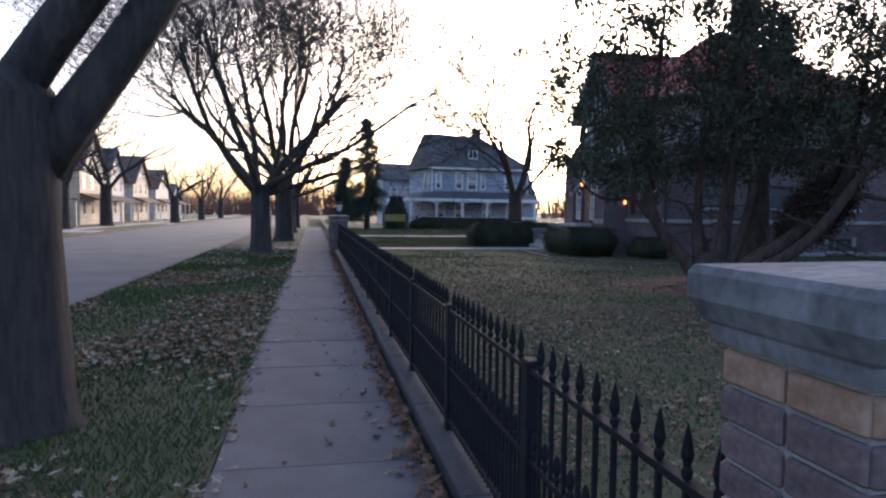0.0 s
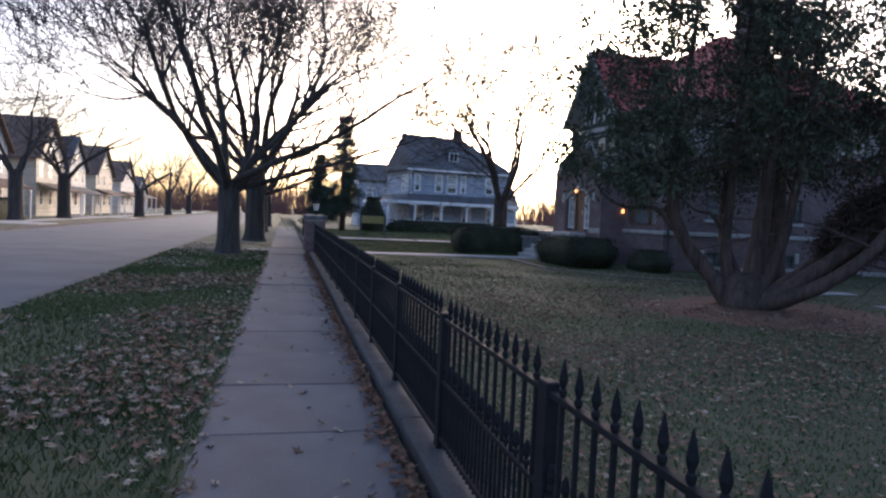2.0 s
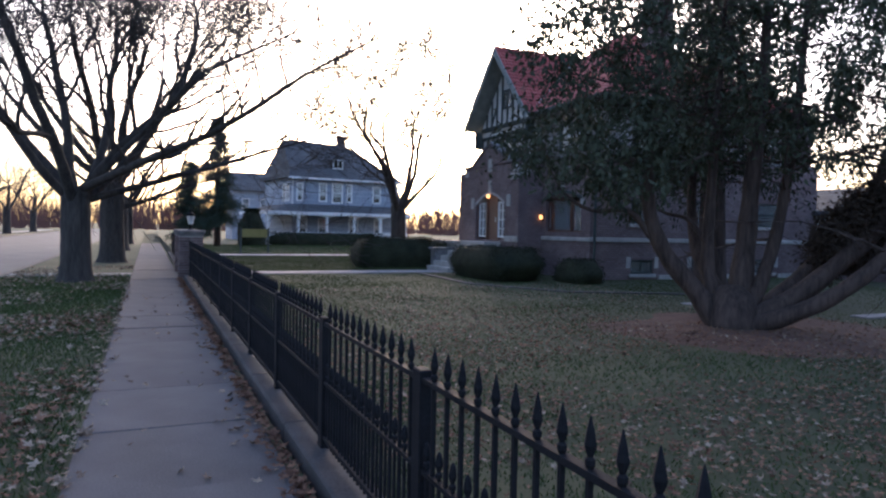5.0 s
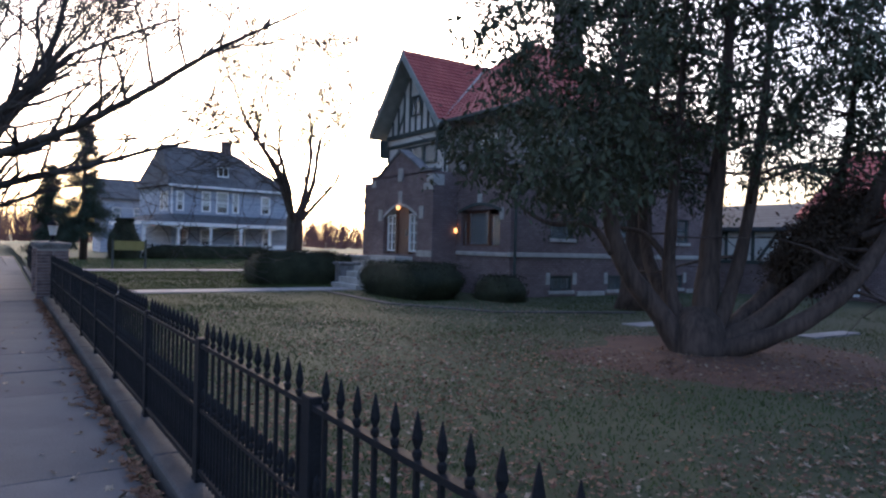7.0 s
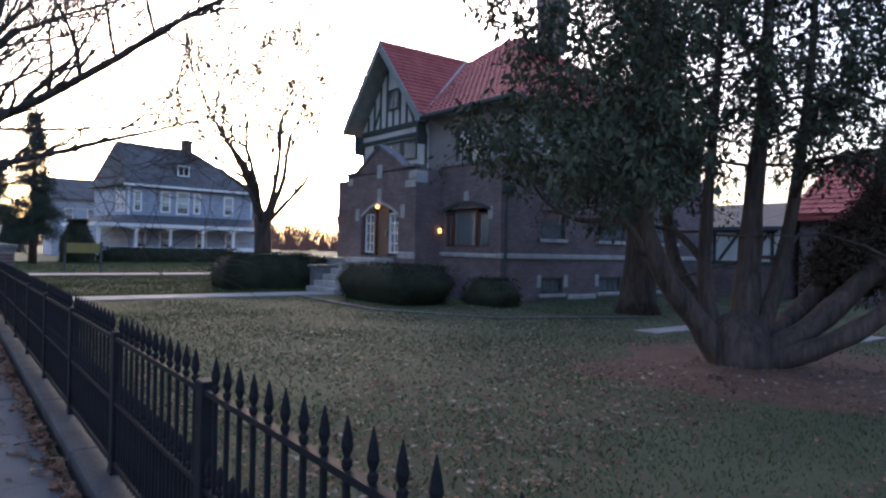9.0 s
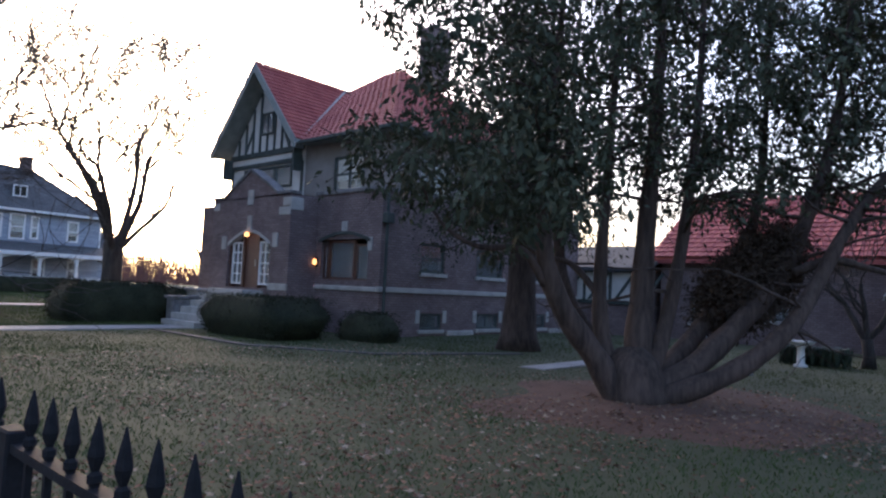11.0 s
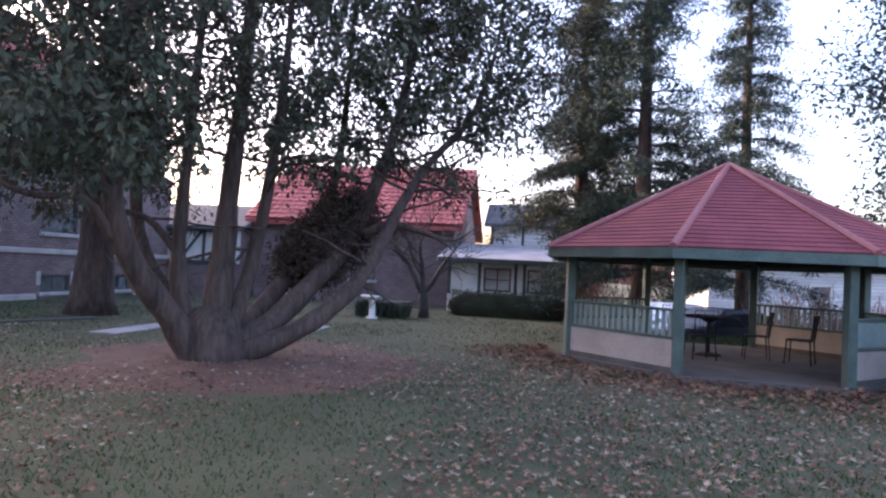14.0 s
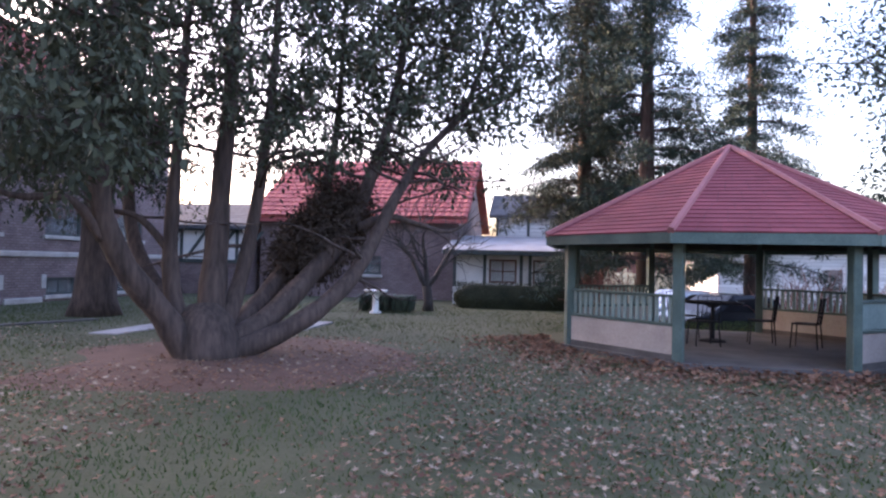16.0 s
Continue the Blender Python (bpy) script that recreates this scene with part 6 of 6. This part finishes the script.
# far woods closing the view
nr = np.random.default_rng(3)
wv, wf = [], []
for i in range(2400):
    a = nr.uniform(-math.pi, math.pi)
    r = nr.uniform(170, 230)
    c = Vector((r * math.sin(a), r * math.cos(a), 0))
    h = nr.uniform(5, 10.5) * (1 + 0.35 * noise.noise((a * 6, 0, 0)))
    t = Vector((-c.y, c.x, 0)).normalized()
    for k in range(16):
        u = t * nr.uniform(-3.2, 3.2)
        b = c + u * 0.3
        e = c + u + Vector((0, 0, h * nr.uniform(0.6, 1)))
        w = t * nr.uniform(0.04, 0.1)
        k0 = len(wv)
        wv += [b - w, b + w, e + w * 0.5, e - w * 0.5]
        wf.append((k0, k0 + 1, k0 + 2, k0 + 3))
solid("far_woods", Geo().add(wv, wf), RED_TWIG, "bare brown woods along the horizon", "woods", kind="stuff")

# ---- grass blades and fallen leaves ----
def blades(name, n, x0, x1, y0, y1, hmin, hmax, seed, label, z=0.0, near=None):
    nr = np.random.default_rng(seed)
    x, y = nr.uniform(x0, x1, n), nr.uniform(y0, y1, n)
    if near is not None:
        f = nr.random(n) ** near
        x = x0 + (x1 - x0) * f
    keep = ((x - 9.5) / 3.0) ** 2 + ((y - 15.1) / 2.6) ** 2 > nr.uniform(0.5, 1.15, n)
    keep &= (np.hypot(x - GX, y - GY) > 3.3) & ~((np.abs(y - 30.2) < 0.68) & (x > 1.2))
    x, y = x[keep], y[keep]
    n = len(x)
    a, h, w = nr.uniform(0, 2 * np.pi, n), nr.uniform(hmin, hmax, n), nr.uniform(0.005, 0.0095, n)
    b = nr.uniform(0, 2 * np.pi, n)
    lx, ly = np.cos(b) * h * 0.6, np.sin(b) * h * 0.6
    sx, sy = np.cos(a) * w, np.sin(a) * w
    zz = np.full(n, z - 0.012)
    v = np.stack([np.stack([x - sx, y - sy, zz], 1), np.stack([x + sx, y + sy, zz], 1), np.stack([x + sx * 0.3 + lx, y + sy * 0.3 + ly, zz + h], 1), np.stack([x - sx * 0.3 + lx, y - sy * 0.3 + ly, zz + h], 1)], 1).reshape(-1, 3)
    k = np.arange(n)[:, None] * 4
    ob = new(name, leaf_mesh(name, v, np.concatenate([k, k + 1, k + 2, k + 3], 1), GRASS))
    return tagged(ob, label, "grass", kind="stuff")


blades("lawn_grass", 230000, 1.15, 22, 3.0, 32, 0.02, 0.048, 61, "short dull green lawn grass", near=1.7)
blades("far_lawn_grass", 70000, 1.3, 16, 31, 43, 0.035, 0.08, 64, "short green lawn grass beyond the front walk")
blades("far_lawn_grass", 60000, 1.3, 24, 45, 63, 0.05, 0.11, 65, "green lawn grass before the blue house")
blades("verge_grass", 75000, -3.98, -0.65, 0.0, 30, 0.03, 0.07, 62, "green grass on the verge")


def leaf_scatter(name, pts, size, seed, material, label):
    """Fallen leaves: lobed, slightly curled, lying flat at the given places."""
    nr = np.random.default_rng(seed)
    vs, fs = [], []
    lob = [(1.0, 0), (0.42, 32), (0.85, 62), (0.38, 92), (0.62, 125), (0.28, 160), (0.5, 180), (0.28, 200), (0.62, 235), (0.38, 268), (0.85, 298), (0.42, 328)]
    for x, y, z in pts:
        s = size * nr.uniform(0.55, 1.25)
        m = pose(x, y, z + 0.010, nr.normal(0, 16), nr.normal(0, 16), nr.uniform(0, 360))
        curl = nr.uniform(-0.1, 0.45)
        k = len(vs)
        vs.append(m @ Vector((0, 0, 0)))
        for r, a in lob:
            rr = s * r
            vs.append(m @ Vector((rr * math.cos(radians(a)), rr * math.sin(radians(a)) * 0.85, curl * rr * r + nr.normal(0, 0.08) * s)))
        fs += [(k, k + 1 + i, k + 1 + (i + 1) % 12) for i in range(12)]
    return solid(name, Geo().add(vs, fs), material, label, "fallen leaves", kind="stuff")


nr = np.random.default_rng(70)
def cloud(n, x0, x1, y0, y1, z, power=1.0, patch=0.0):
    out = []
    while len(out) < n:
        x, y = x0 + (x1 - x0) * nr.random(), y0 + (y1 - y0) * nr.random() ** power
        if noise.noise((x * 0.5, y * 0.35, 2)) > patch - 0.4 * nr.random() and math.hypot(x - GX, y - GY) > 3.2:
            out.append((x, y, z))
    return out


leaf_scatter("verge_leaves", cloud(4600, -3.9, -0.6, 0.5, 34, 0.03, 1.4, 0.1), 0.065, 71, LEAF, "dry tan leaves strewn over the verge")
leaf_scatter("verge_leaves", cloud(2400, -3.9, -0.7, 3.0, 20, 0.03, 1.1, 0.25), 0.06, 72, LEAF_DARK, "russet leaves strewn over the verge")
leaf_scatter("lawn_leaves", cloud(5200, 1.2, 12, 4, 24, 0.03, 1.0, 0.0), 0.046, 73, LEAF, "pale dry leaves strewn over the lawn")
leaf_scatter("lawn_leaves", cloud(4200, 1.3, 12, 3, 17, 0.03, 1.0, 0.0), 0.043, 74, LEAF_DARK, "russet leaves on the lawn")
leaf_scatter("lawn_leaves", cloud(5500, 1.4, 10.5, 5, 15, 0.03, 1.0, -0.2), 0.032, 79, LEAF_DARK, "small brown leaf scraps over the lawn")
leaf_scatter("lawn_leaves", cloud(2600, 1.4, 10, 4.5, 13, 0.03, 1.0, -0.1), 0.042, 80, LEAF, "tan leaves strewn towards the gazebo")
leaf_scatter("lawn_leaves", cloud(2200, 1.6, 8, 10, 19, 0.03, 1.0, -0.2), 0.043, 78, LEAF_DARK, "russet leaves strewn thickly over the lawn")
edge = [(0.70 + abs(nr.normal(0, 0.07)) * -1 + 0.06, 2 + 26 * nr.random(), 0.012 + 0.03 * nr.random()) for _ in range(2000)]
leaf_scatter("kerb_leaves", edge, 0.055, 75, LEAF_DARK, "russet leaves drifted against the fence footing")
leaf_scatter("sidewalk_leaves", [(nr.uniform(-0.6, 0.7), nr.uniform(2.5, 24), 0.004) for _ in range(95)] + [(-0.62 + nr.normal(0, 0.05), nr.uniform(2.5, 26), 0.01) for _ in range(260)] + [(nr.uniform(0.45, 0.72), nr.uniform(3, 20), 0.004) for _ in range(110)], 0.062, 76, LEAF, "pale dry leaves lying on the sidewalk")
gl = []
while len(gl) < 3000:
    a, r = nr.uniform(0, 2 * math.pi), 3.05 + abs(nr.normal(0, 0.75))
    x, y = GX + r * math.cos(a), GY + r * math.sin(a)
    if x < GX + 0.5:
        gl.append((x, y, 0.02 + 0.09 * max(0, 1 - (r - 3) * 1.2) * nr.random()))
leaf_scatter("gazebo_leaves", gl, 0.07, 77, LEAF_DARK, "russet leaves drifted round the gazebo")

# ---- sidewalk slabs ----
side = thing("sidewalk", (0.05, 0, 0), "grey concrete sidewalk of square slabs", "sidewalk", kind="structure")
slab = Geo().box(-0.675, 0.675, 0.006, 1.394, -0.14, 0.0, bev=0.008)
slab_me = mesh_of("slab", slab.v, slab.f, CONCRETE)
for i in range(52):
    s = part("slab", slab_me, CONCRETE, side)
    s.matrix_basis = pose(random.uniform(-0.008, 0.008), -7 + 1.4 * i, random.uniform(-0.006, 0.006), random.uniform(-0.25, 0.25), 0, random.uniform(-0.2, 0.2))
solid("sidewalk_joints", Geo().box(-0.62, 0.80, -7, 66, -0.15, -0.018), LAWN, "dark soil in the sidewalk joints", "sidewalk", kind="structure")
